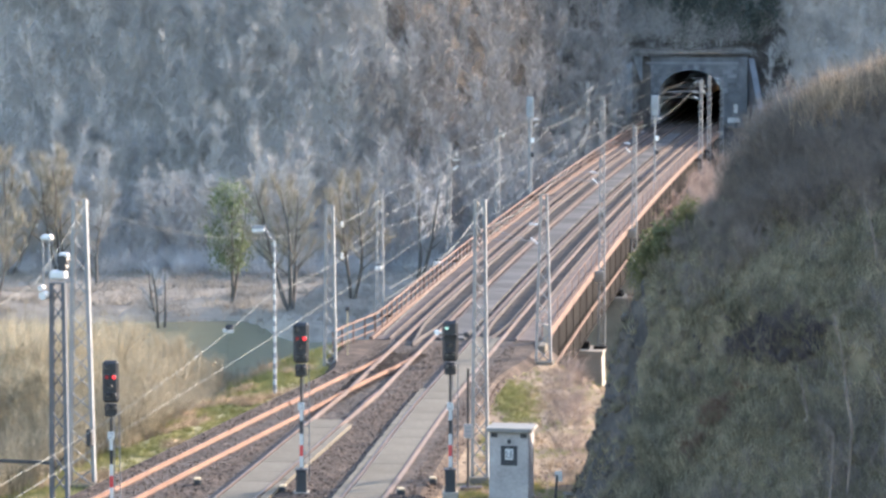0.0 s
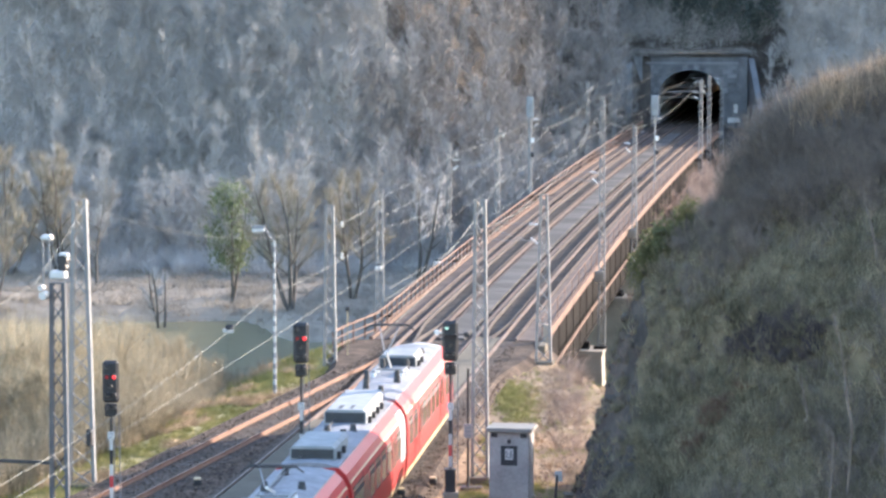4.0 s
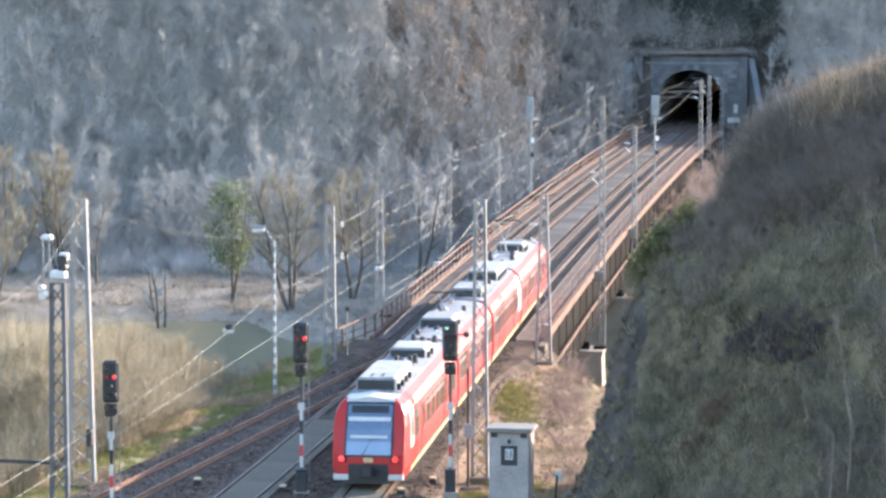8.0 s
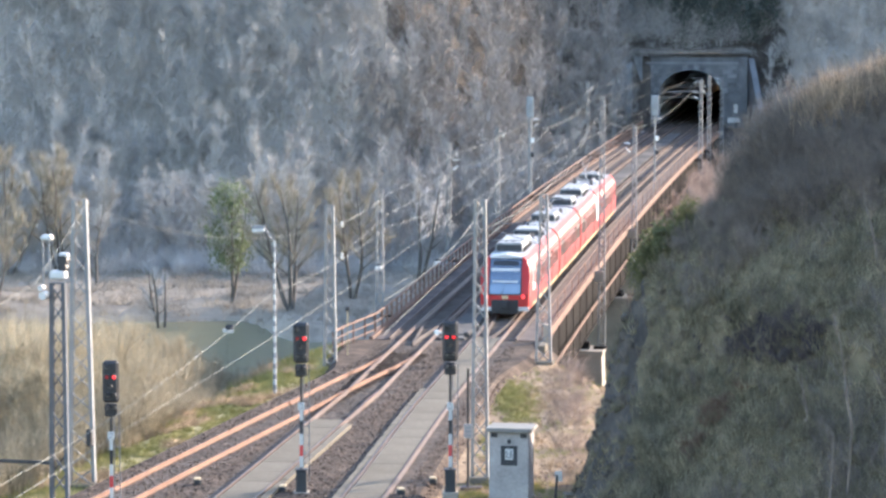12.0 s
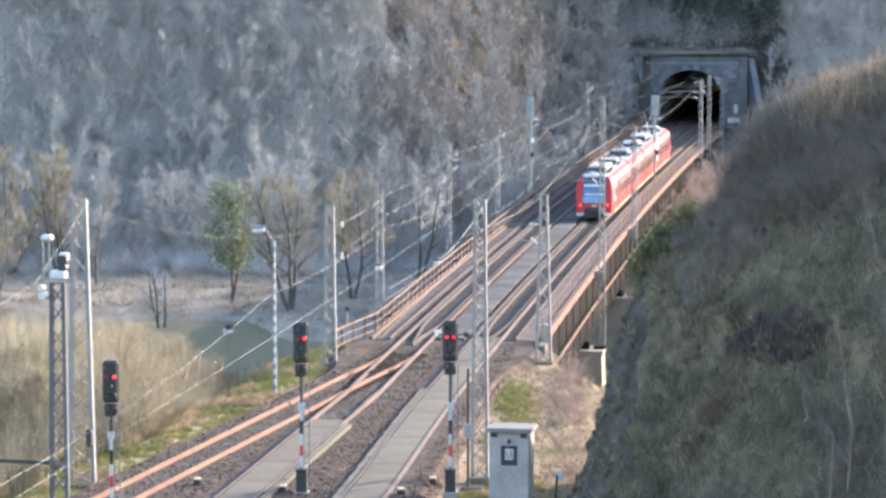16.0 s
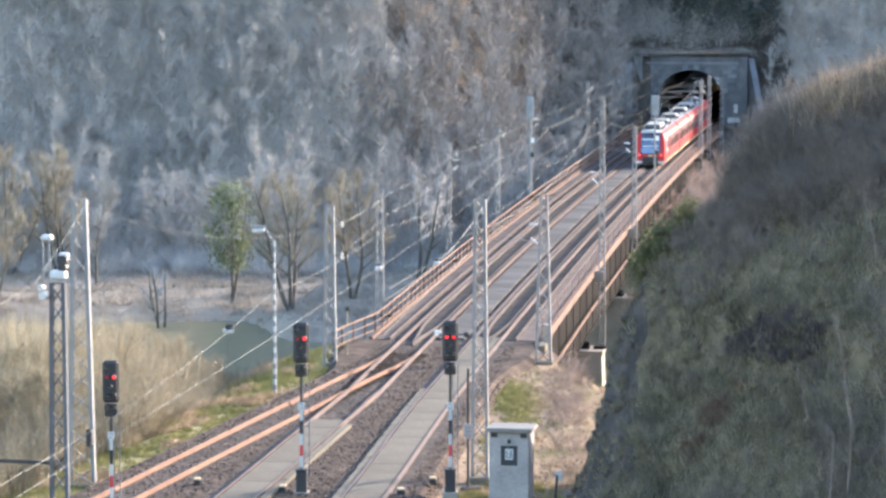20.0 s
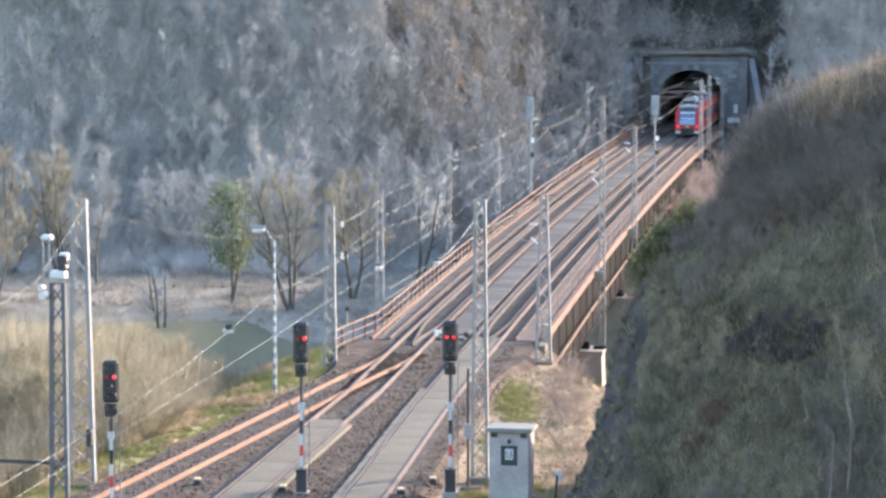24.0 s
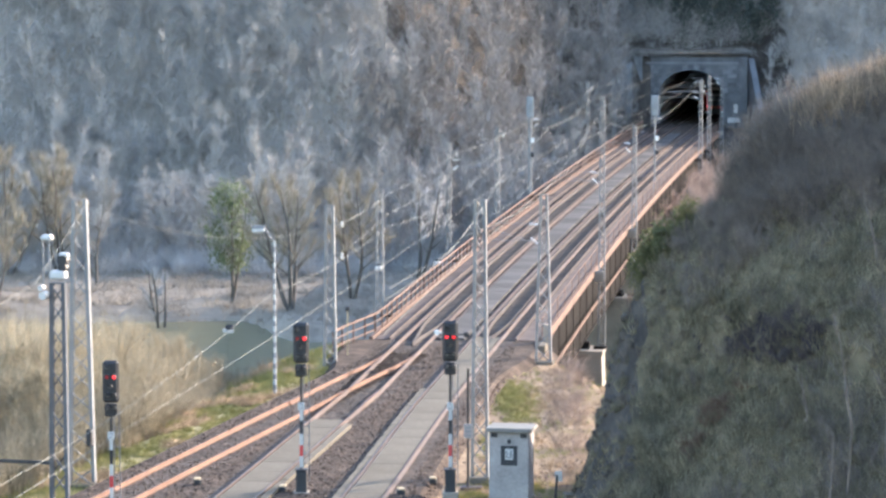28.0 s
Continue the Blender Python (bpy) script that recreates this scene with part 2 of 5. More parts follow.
def hill_right(x, y):
    """The rocky spur beside the line, cut off steeply on the track's side."""
    k = 120.0 / max(y, 60.0)
    u = x * (k if y < 120 else 1.0)
    rough = noise.noise((x * 0.5, y * 0.5, 7.0)) * 0.6 + noise.noise((x * 1.3, y * 1.3, 2.0)) * 0.45
    z = ramp_through(CUT, u + 0.35 * rough)
    if y < 120:
        z -= 0.62 * (120 - y) * smooth01((u - 4) / 4)
        # a rock band runs across the slope
        z += 0.55 * math.tanh((y - 112.8 + 1.15 * (x - 10.3) + rough) * 1.6) * smooth01((u - 6.5) / 2)
    else:
        z -= 0.95 * (y - 121) * smooth01((y - 119) / 6)
    return z + 0.25 * rough * smooth01((u - 4.6) / 1.5)


def ground_z(x, y):
    off = x - line_r(y)
    flat = -0.55
    left = -8.5 + noise.noise((x * 0.05, y * 0.05, 3.0)) * 0.5
    bank_l = off_l(y) - 3.6 if y < 175 else -8.0
    z = flat + (left - flat) * smooth01((bank_l - off) / 16.0)
    z = z + (-5.5 - z) * smooth01((off - 7.0) / 9.0) * smooth01((y - 135) / 30)
    # the valley under the bridge
    edge = 170.0 - 3.2 * max(0.0, min(off - 2.5, 9.0)) + 3.0 * smooth01((-3.0 - off) / 4)
    z = z + (left - z) * smooth01((y - edge) / 12.0)
    # river
    z -= 2.8 * smooth01((y - 212) / 10) * (1 - smooth01((y - 261 - 0.1 * (x + 30) + 15 * smooth01((x + 16.5) / 6)) / 8))
    # the wooded slope beyond; an unseen rise past y 400 is added to block sun
    steep = 1.15 * max(0.0, y - 313 - 0.35 * max(-50.0, min(x, 32.0) + 12))
    rise = 0.72 * max(0.0, y - 345 - 0.55 * (min(x, 32.0) + 12) - 0.9 * max(0.0, x - 45)) + 0.8 * max(0.0, y - 400)
    rise += (steep - rise) * smooth01((line_r(min(y, PORTAL)) - 8.0 - x) / 26.0)
    z = z + rise if rise < 90 else z + 90 + 0.15 * (rise - 90)
    # the cutting before the tunnel's mouth
    mouth = beside(PORTAL, -GAP / 2)
    d = abs(x - mouth.x)
    if y < PORTAL + 1.0:
        z = z + (min(z, -0.6) - z) * (1 - smooth01((d - 6.6) / 5.0))
        z = z + (max(z, -0.6) - z) * (1 - smooth01((d - 5.5) / 5.0)) * smooth01((y - 366) / 8)
    elif d < 9:
        z = max(8.2, min(z, 8.2 + 1.25 * (y - PORTAL - 1.0)))
    if x > 3.0 and y < 165:
        z = max(z, hill_right(x, y))
    # the height on which the film was taken
    z = max(z, 18.0 - 0.36 * math.hypot(x, y - 2))
    return z + 0.25 * noise.noise((x * 0.3, y * 0.3, 0.0)) * smooth01((abs(off + 3) - 8) / 6)


def off_m(y):
    """Offset of the middle track, which becomes the second bridge track."""
    return -GAP - 0.034 * max(0.0, 150 - y)


def off_l(y):
    """Offset of the siding, which joins it by a turnout."""
    return -GAP - 0.118 * max(0.0, 164 - y) * smooth01((172 - y) / 16) - 0.2 * smooth01((150 - y) / 28)


def axis(marks):
    out = []
    for a, b, step in marks:
        n = max(1, round((b - a) / step))
        out += [a + (b - a) * k / n for k in range(n)]
    return out + [marks[-1][1]]


XS = axis([(-1800, -300, 150), (-300, -60, 12), (-60, -16, 2.0), (-16, 2, 0.9), (2, 18, 0.4), (18, 60, 1.6), (60, 300, 12), (300, 1800, 150)])
YS = axis([(-400, -40, 40), (-40, 80, 6), (80, 98, 2), (98, 128, 0.5), (128, 260, 1.5), (260, 392.5, 3), (392.5, 396, 0.5), (396, 480, 3), (480, 700, 12), (700, 2400, 170)])


def ground_slot(x, y, z, up):
    """Which ground covers a place: 0 dry meadow, 1 leaf litter, 2 verge, 3 scree, 4 rock."""
    off = x - line_r(y)
    # dark rock tone on the wooded slope by the cutting, to offset sunlight there
    if y > 322 and -5 + 5 * noise.noise((x * 0.2, y * 0.2, 5.0)) < x < line_r(min(y, PORTAL)) + 10 and y < 430:
        return 4
    if y > (252 if x < -16 else 240):
        return 5 if z < -6.0 and y < 303 else 1
    if x > 3.5 and y < 150 and z > 0.2:
        return 4 if x * 120 / max(y, 60) < 7.1 + 0.8 * noise.noise((x * 0.7, y * 0.7, 1.0)) else 0
    if y < 176 and off > -2.0:
        return 3
    if y < 176 and off < off_l(y) + 1.5:
        return 2 if off > off_l(y) - 6.5 else 0
    return 0


MOUTH_X = beside(PORTAL, -GAP / 2).x
bm = bmesh.new()
grid = [[bm.verts.new((x, y, ground_z(x, y))) for x in XS] for y in YS]
for a, b in zip(grid, grid[1:]):
    for k in range(len(XS) - 1):
        if abs(b[k].co.y - PORTAL - 1.0) < 0.2 and abs((a[k].co.x + a[k + 1].co.x) / 2 - MOUTH_X) < 4.9:
            continue      # the tunnel's mouth is open
        f = bm.faces.new((a[k], a[k + 1], b[k + 1], b[k]))
        f.normal_update()
        c = f.calc_center_median()
        f.material_index = ground_slot(c.x, c.y, c.z, abs(f.normal.z))
ground = part("ground", bm, [M["ground"], M["forestfloor"], M["verge"], M["scree"], M["rock"], M["bank"]], smooth=True)
tagged(ground, "dry winter grass, leaf litter and rock of a river valley", "ground", kind="structure")
water = part("water", boxed(-600, 600, 205, 300, -14, -9.6), M["water"])
tagged(water, "still dull green river water below the bridge", "water", kind="structure")


# ---- tracks ----
RAIL = [(-0.07, -0.16), (0.07, -0.16), (0.07, -0.13), (0.012, -0.11), (0.012, -0.045), (0.036, -0.03), (0.036, 0.0), (-0.036, 0.0), (-0.036, -0.03), (-0.012, -0.045), (-0.012, -0.11), (-0.07, -0.13)]


def strip(y0, y1, section, step=6.0, off=None):
    """Sweeps a section of (offset, z) along the line; off(y) shifts it sideways."""
    rings = []
    for y in axis([(y0, y1, step)]):
        s = off(y) if off else 0.0
        rings.append([(*beside(y, o + s).xy, z) for o, z in section])
    return ring_sweep(bmesh.new(), rings)


def rail(y0, y1, off, mat, parent, lift=0.0, name="rail", label=""):
    return part(name, strip(y0, y1, [(u, w + lift) for u, w in RAIL], 3.0, off), mat, parent, label)


def sleepers(y0, y1, off, parent):
    bm = bmesh.new()
    y = y0
    while y < y1:
        c = beside(y, off(y))
        m = Matrix.Translation((c.x, c.y, 0)) @ Matrix.Rotation(-heading(y), 4, "Z")
        box(bm, -1.3, 1.3, -0.13, 0.13, -0.3, -0.168, m)
        y += 0.62
    return tagged(part("sleepers", bm, M["sleeper"], parent), kind="stuff")


def make_track(name, off, y0, y1, label, mat):
    track = empty(name, Matrix(), label, "railway track", kind="structure")
    for side in (-0.7525, 0.7525):
        rail(y0, y1, lambda y: off(y) + side, mat, track)
    sleepers(max(y0, 100), min(y1, 300), off, track)
    return track


track_r = make_track("track_1", lambda y: 0.0, 60, 500, "straight railway track with worn steel rails on ballast", M["rail"])
track_m = make_track("track_2", off_m, 60, 500, "railway track with rusty rails leading onto the bridge", M["rail"])
track_l = make_track("track_3", off_l, 60, 166, "siding track with bright rusty rails joining by a turnout", M["orange_rail"])
# turnout: check rails, frog and point machine
for y0, y1, off in ((146.5, 150.5, lambda y: off_m(y) + 0.69), (146.5, 150.5, lambda y: off_l(y) - 0.69)):
    rail(y0, y1, off, M["orange_rail"], track_l, name="check_rail")
for y in (158.5, 161.0):
    c = beside(y, off_m(y))
    part("stretcher_bar", barred((c.x - 0.7, c.y, -0.1), (c.x + 0.7, c.y, -0.1), 0.05), M["rail"], track_l)
# guard rails inside the bridge tracks, joined in a point before the bridge
for off0, track in ((0.0, track_r), (-GAP, track_m)):
    for side in (-0.5, 0.5):
        rail(BRIDGE_0 - 2.5, BRIDGE_1, lambda y: off0 + side * smooth01((y - BRIDGE_0 + 3.5) / 12), M["guard"], track, -0.01, "guard_rail", "dull grey guard rail")

# ballast, with a shoulder on both sides
rings = []
for y in axis([(60, 172, 2)]):
    k = smooth01((y - 157) / 9)
    r, l = beside(y, 1.9 + 0.85 * k), beside(y, off_l(y) - 2.0 + (-6.9 - off_l(y) + 2.0) * k)
    rings.append([(l.x - 1.3, l.y, -1.0), (l.x, l.y, -0.178), (r.x, r.y, -0.178), (r.x + 1.0, r.y, -1.0)])
tagged(part("ballast_bed", ring_sweep(bmesh.new(), rings), M["ballast"]), "brown rust-stained gravel bed under the tracks", "ballast", kind="structure")
tagged(part("ballast_bed", strip(372, 500, [(-GAP - 2.5, -0.8), (-GAP - 2.2, -0.2), (2.2, -0.2), (2.5, -0.8)]), M["ballast"]), "gravel bed in the tunnel cutting", "ballast", kind="structure")


# concrete panels between the rails
def panels(off, y0, y1, u0, u1, length, thing):
    y = y0
    while y < y1:
        c = beside(y, off(y))
        m = Matrix.Translation((c.x, c.y, 0)) @ Matrix.Rotation(-heading(y) + math.atan(-off(y + 1) + off(y)), 4, "Z")
        part("panel", boxed(u0, u1, 0.006, length - 0.008, -0.19, -0.035 + random.uniform(-0.008, 0.008), bevel=0.012), M["slab"], thing, at=m)
        y += length


crossing = empty("track_panels", Matrix(), "pale concrete panels laid between and beside the rails", "pavement", kind="structure")
panels(lambda y: 0.0, 98, 172, -0.66, 0.66, 2.4, crossing)
panels(lambda y: 0.0, 98, 150, -1.12, -0.82, 3.0, crossing)
panels(off_m, 98, 139.5, -0.66, 0.66, 2.4, crossing)
panels(off_m, 98, 139.5, 0.84, 1.15, 3.0, crossing)

# ---- bridge ----
DECK_L, DECK_R = -5.95, 2.75
bridge = empty("railway_bridge", Matrix(), "long dark steel girder railway bridge with rusty edges on stone piers", "bridge")
part("deck", strip(BRIDGE_0, BRIDGE_1, [(DECK_L, -0.6), (DECK_L, -0.2), (DECK_R, -0.2), (DECK_R, -0.6)]), M["deck"], bridge, "brown gravelled bridge deck")
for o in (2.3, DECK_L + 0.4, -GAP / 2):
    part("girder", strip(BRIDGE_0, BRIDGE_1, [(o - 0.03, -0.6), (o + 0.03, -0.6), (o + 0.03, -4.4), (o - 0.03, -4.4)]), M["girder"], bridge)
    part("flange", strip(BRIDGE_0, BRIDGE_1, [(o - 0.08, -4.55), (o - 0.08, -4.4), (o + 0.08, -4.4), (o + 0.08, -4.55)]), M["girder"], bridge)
part("edge_beam", strip(BRIDGE_0, BRIDGE_1, [(DECK_R, -0.44), (DECK_R, -0.02), (DECK_R + 0.2, -0.02), (DECK_R + 0.2, -0.44)]), M["rustbeam"], bridge, "sunlit rusty edge beam")
part("edge_beam", strip(BRIDGE_0, BRIDGE_1, [(DECK_L - 0.18, -0.62), (DECK_L - 0.18, -0.02), (DECK_L, -0.02), (DECK_L, -0.62)]), M["rustbeam"], bridge, "rusty edge beam")
part("pipe", strip(BRIDGE_0 + 1, BRIDGE_1, [(2.64, -2.74), (2.64, -2.64), (2.74, -2.64), (2.74, -2.74)]), M["rustbeam"], bridge, "rusty pipe along the girder")
part("walkway", strip(BRIDGE_0, BRIDGE_1, [(1.55, -0.196), (1.55, -0.14), (2.6, -0.14), (2.6, -0.196)]), M["kerb"], bridge, "brown side walkway")
part("walkway", strip(BRIDGE_0, BRIDGE_1, [(DECK_L + 0.1, -0.196), (DECK_L + 0.1, -0.15), (DECK_L + 1.0, -0.15), (DECK_L + 1.0, -0.196)]), M["deck"], bridge, "brown side walkway")
for o, mat in ((1.42, "kerb"), (-GAP - 1.55, "kerb"), (-GAP + 1.05, "kerb")):
    part("kerb", strip(BRIDGE_0, BRIDGE_1, [(o, -0.19), (o, -0.05), (o + 0.1, -0.05), (o + 0.1, -0.19)]), M[mat], bridge, "rusty steel kerb")
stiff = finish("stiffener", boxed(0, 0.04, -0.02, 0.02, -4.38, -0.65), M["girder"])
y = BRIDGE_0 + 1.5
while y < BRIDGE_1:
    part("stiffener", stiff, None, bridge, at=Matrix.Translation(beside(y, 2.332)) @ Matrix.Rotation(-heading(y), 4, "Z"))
    y += 5.4
cover = finish("cover_plate", boxed(-0.62, 0.62, 0.02, 2.37, -0.195, -0.04, bevel=0.015), M["plate"])
y = BRIDGE_0
while y < BRIDGE_1 - 3:
    part("cover_plate", cover, None, bridge, at=Matrix.Translation(beside(y, -GAP / 2)) @ Matrix.Rotation(-heading(y), 4, "Z"))
    y += 2.4


def railing(y0, y1, off, z0, label, step, thick):
    thing = empty("railing", Matrix(), label, "railing", "railings along the bridge")
    at_y = off if callable(off) else lambda y: off
    for z, w in ((1.05, 0.075 * thick), (0.62, 0.05 * thick), (0.22, 0.05 * thick)):
        part("rail", strip(y0, y1, [(-w / 2, z0 + z - w / 2), (-w / 2, z0 + z + w / 2), (w / 2, z0 + z + w / 2), (w / 2, z0 + z - w / 2)], 3.0, at_y), M["rustbeam"], thing)
    post = finish("post", boxed(-0.045 * thick, 0.045 * thick, -0.045, 0.045, z0, z0 + 1.09), M["rustbeam"])
    y = y0
    while y <= y1:
        part("post", post, None, thing, at=Matrix.Translation(beside(y, at_y(y))) @ Matrix.Rotation(-heading(y), 4, "Z"))
        y += step
    return thing


railing(BRIDGE_0 - 6.4, BRIDGE_1 + 4, lambda y: DECK_L - 0.06 - 1.1 * smooth01((176 - y) / 11), -0.1, "rusty steel railing along the far edge of the bridge", 2.1, 1.0)
railing(BRIDGE_0, BRIDGE_1 + 2, DECK_R + 0.1, -0.02, "rusty steel railing above the sunlit edge beam", 5.2, 0.45)


def block(o0, o1, y0, y1, z0, z1, batter=0.0, y=200.0):
    """A masonry block abreast of the line at y, wider at the foot by the batter."""
    bm = bmesh.new()
    m = Matrix.Translation(beside(y, 0)) @ Matrix.Rotation(-heading(y), 4, "Z")
    lo = [m @ Vector(p) for p in ((o0 - batter, y0 - batter, z0), (o1 + batter, y0 - batter, z0), (o1 + batter, y1 + batter, z0), (o0 - batter, y1 + batter, z0))]
    hi = [m @ Vector(p) for p in ((o0, y0, z1), (o1, y0, z1), (o1, y1, z1), (o0, y1, z1))]
    return ring_sweep(bm, [lo, hi])


for y in (210.0, 242.5, 275.0, 307.5, 340.0):
    pier = empty("bridge_pier", Matrix(), "pale weathered stone pier with a projecting cap", "bridge pier", "piers under the bridge")
    part("shaft", block(DECK_L - 2.0, 3.5, -1.45, 1.45, -14, -5.3, 0.3, y), M["concrete"], pier)
    part("cap", block(DECK_L - 2.1, 3.58, -1.55, 1.55, -5.3, -5.0, 0.0, y), M["concrete"], pier)
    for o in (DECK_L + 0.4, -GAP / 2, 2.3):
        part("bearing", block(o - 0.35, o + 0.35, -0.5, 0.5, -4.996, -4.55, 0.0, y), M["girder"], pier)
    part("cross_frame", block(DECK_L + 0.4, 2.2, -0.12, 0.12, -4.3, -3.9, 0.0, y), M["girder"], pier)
abutment = empty("abutment", Matrix(), "pale stone abutment at the start of the bridge", "abutment", kind="structure")
part("wall", block(DECK_L - 0.3, 3.0, -2.2, 0.0, -9, -0.62, 0.25, BRIDGE_0), M["concrete"], abutment)
part("wing_wall", block(2.75, 3.2, -2.6, 0.35, -7, -0.1, 0.05, BRIDGE_0), M["slab"], abutment)
part("end_post", block(2.95, 3.32, -0.5, 0.0, -7, 0.75, 0.0, BRIDGE_0), M["concrete"], abutment, "pale concrete end post")
abutment = empty("abutment", Matrix(), "stone abutment before the tunnel", "abutment", kind="structure")
part("wall", block(DECK_L - 0.3, 3.0, 0.0, 6.0, -9, -0.25, 0.25, BRIDGE_1), M["concrete"], abutment)

# ---- tunnel ----
MOUTH = Matrix.Translation(beside(PORTAL, -GAP / 2)) @ Matrix.Rotation(-heading(PORTAL), 4, "Z")


def arch(w, spring, rise, n=20):
    """An arch outline from foot to foot in the x-z plane."""
    pts = [(-w, 0.0)]
    pts += [(-w * math.cos(math.pi * k / n), spring + rise * math.sin(math.pi * k / n)) for k in range(n + 1)]
    return pts + [(w, 0.0)]


portal = empty("tunnel_portal", MOUTH, "dark weathered stone tunnel portal with a round arch", "tunnel portal")
inner = arch(3.85, 2.9, 3.3)
bm = bmesh.new()
for y in (0.0, 1.2):
    low = [bm.verts.new((x, y, z - 0.6 if z == 0 else z)) for x, z in inner]
    outer = []
    for x, z in inner:
        k = max(abs(x) / 6.6, (z - 1.0) / 7.0 if z > 1 else 0)
        if z == 0:
            outer.append((6.6 if x > 0 else -6.6, -0.6))
        else:
            dx, dz = x / 6.6, (z - 1.5) / 6.3
            m = max(abs(dx), dz, 0.05)
            outer.append((x / m, min(7.8, 1.5 + (z - 1.5) / m)))
    top = [bm.verts.new((x, y, z)) for x, z in outer]
    for k in range(len(low) - 1):
        bm.faces.new((low[k], low[k + 1], top[k + 1], top[k]))
    if y == 0.0:
        first = (low, top)
for ring_a, ring_b in zip(first, (low, top)):
    for k in range(len(ring_a) - 1):
        bm.faces.new((ring_a[k], ring_a[k + 1], ring_b[k + 1], ring_b[k]))
part("wall", bm, M["stone"], portal)
# coping coloured darker than the wall, to offset light on its top
part("coping", boxed(-6.9, 6.9, -0.25, 1.3, 7.8, 8.15, bevel=0.05), M["rock"], portal, "dark coping, toned down against light from above")
part("string_course", boxed(-6.65, 6.65, -0.1, 0.0, 6.85, 7.1, bevel=0.03), M["stone"], portal)
for s in (-1, 1):
    part("pilaster", boxed(min(s * 5.7, s * 6.7), max(s * 5.7, s * 6.7), -0.3, 0.0, -0.6, 7.78, bevel=0.05), M["stone"], portal)
n = 19
for k in range(n):
    a0, a1 = math.pi * k / n + 0.008, math.pi * (k + 1) / n - 0.008
    bm = bmesh.new()
    ring = [(-(3.85 + d) * math.cos(a), 2.9 + (3.3 + d) * math.sin(a)) for a, d in ((a0, 0.0), (a1, 0.0), (a1, 0.62), (a0, 0.62))]
    ring_sweep(bm, [[(x, -0.14, z) for x, z in ring], [(x, 0.05, z) for x, z in ring]])
    part("voussoir", bm, M["stone"], portal)
stone = finish("stone_block", boxed(-0.52, 0.52, -0.045, 0.02, -0.24, 0.24, bevel=0.03), M["stone"])
for row in range(15):
    for col in range(-6, 7):
        x, z = col * 1.08 + (0.54 if row % 2 else 0.0), 0.0 + row * 0.5
        inside = abs(x) < 5.05 and z < 6.6
        clear = z > 2.9 + 4.3 * math.sqrt(max(0.0, 1 - (x / 5.0) ** 2)) if abs(x) < 5.0 else True
        if inside and clear:
            part("stone_block", stone, None, portal, at=pose(x, 0, z))
tube = [(x * 0.995, z if z else -0.6) for x, z in inner]
bm = bmesh.new()
ring_sweep(bm, [[(x, y, z) for x, z in tube] for y in (0.3, 20, 40, 70, 110)], closed=False)
bm.faces.new([bm.verts.new((x, 110, z)) for x, z in tube])
part("lining", bm, M["pale_lining"], portal, "tunnel lining in pale grey, lifted for haze")
for s, l in ((-1, 11.0), (1, 9.0)):
    bm = bmesh.new()
    ring_sweep(bm, [[(s * 6.7, 0.6, -0.6), (s * 6.7, 0.6, 7.6), (s * 7.4, 0.6, 7.6), (s * 7.4, 0.6, -0.6)], [(s * 8.5, -l, -0.8), (s * 8.5, -l, 1.6), (s * 9.2, -l, 1.6), (s * 9.2, -l, -0.8)]])
    part("wing_wall", bm, M["stone"], portal)

# ---- train: its tail at y 0, its head at y 71, rail tops at z 0 ----
SIDE = [(1.30, 0.36), (1.40, 0.75), (1.42, 1.3), (1.42, 2.3), (1.37, 2.72), (1.22, 3.04), (0.98, 3.26)]


def outline(y, f=1.0, rake=None):
    right = [(x * f, y + (rake(z) if rake else 0.0), z) for x, z in SIDE]
    return right + [(-x, yy, z) for x, yy, z in right[::-1]]


def rake(z):
    return 0.95 * max(0.0, (z - 1.15) / 2.1) ** 1.5


def side_x(z):
    return ramp_through([(b, a) for a, b in SIDE], z)


def side_plate(y0, y1, z0, z1, out=0.012, thick=0.03):
    """A plate on the right-hand side of a car, following its curve."""
    n = max(1, round((z1 - z0) / 0.3))
    zs = [z0 + (z1 - z0) * k / n for k in range(n + 1)]
    bm = bmesh.new()
    a = [(side_x(z) + out, z) for z in zs]
    b = [(side_x(z) + out - thick, z) for z in zs[::-1]]
    return ring_sweep(bm, [[(x, y, z) for x, z in a + b] for y in (y0, y1)])


def dress_side(car, y0, y1, doors, windows, flip):
    """Windows, doors and skirt of one side; flip turns them to the other side."""
    m = Matrix.Scale(-1, 4, (1, 0, 0)) if flip else Matrix()

    def put(name, bm, mat, parent, label=""):
        bmesh.ops.transform(bm, matrix=m, verts=bm.verts)
        return part(name, bm, M[mat], parent, label)

    put("skirt", side_plate(y0, y1, 0.37, 0.62), "cream", car, "cream-white lower skirt")
    put("gutter", side_plate(y0, y1, 2.76, 2.81, 0.014), "cream", car, "thin pale gutter strip")
    for y in windows:
        w = put("window", side_plate(y, y + 1.25, 1.55, 2.5, 0.008), "glass", car)
        put("window_frame", side_plate(y - 0.06, y + 1.31, 1.49, 2.56, 0.004), "black", w)
    for y in doors:
        d = put("door", side_plate(y, y + 1.3, 0.66, 2.68, 0.016, 0.05), "red", car, "red double sliding door")
        put("door_gap", side_plate(y + 0.63, y + 0.67, 0.66, 2.68, 0.02), "black", d)
        for dy in (-0.035, 1.3):
            put("door_seal", side_plate(y + dy, y + dy + 0.035, 0.66, 2.68, 0.019), "black", d)
        for dy in (0.14, 0.76):
            put("door_window", side_plate(y + dy, y + dy + 0.4, 1.45, 2.5, 0.022), "glass", d)


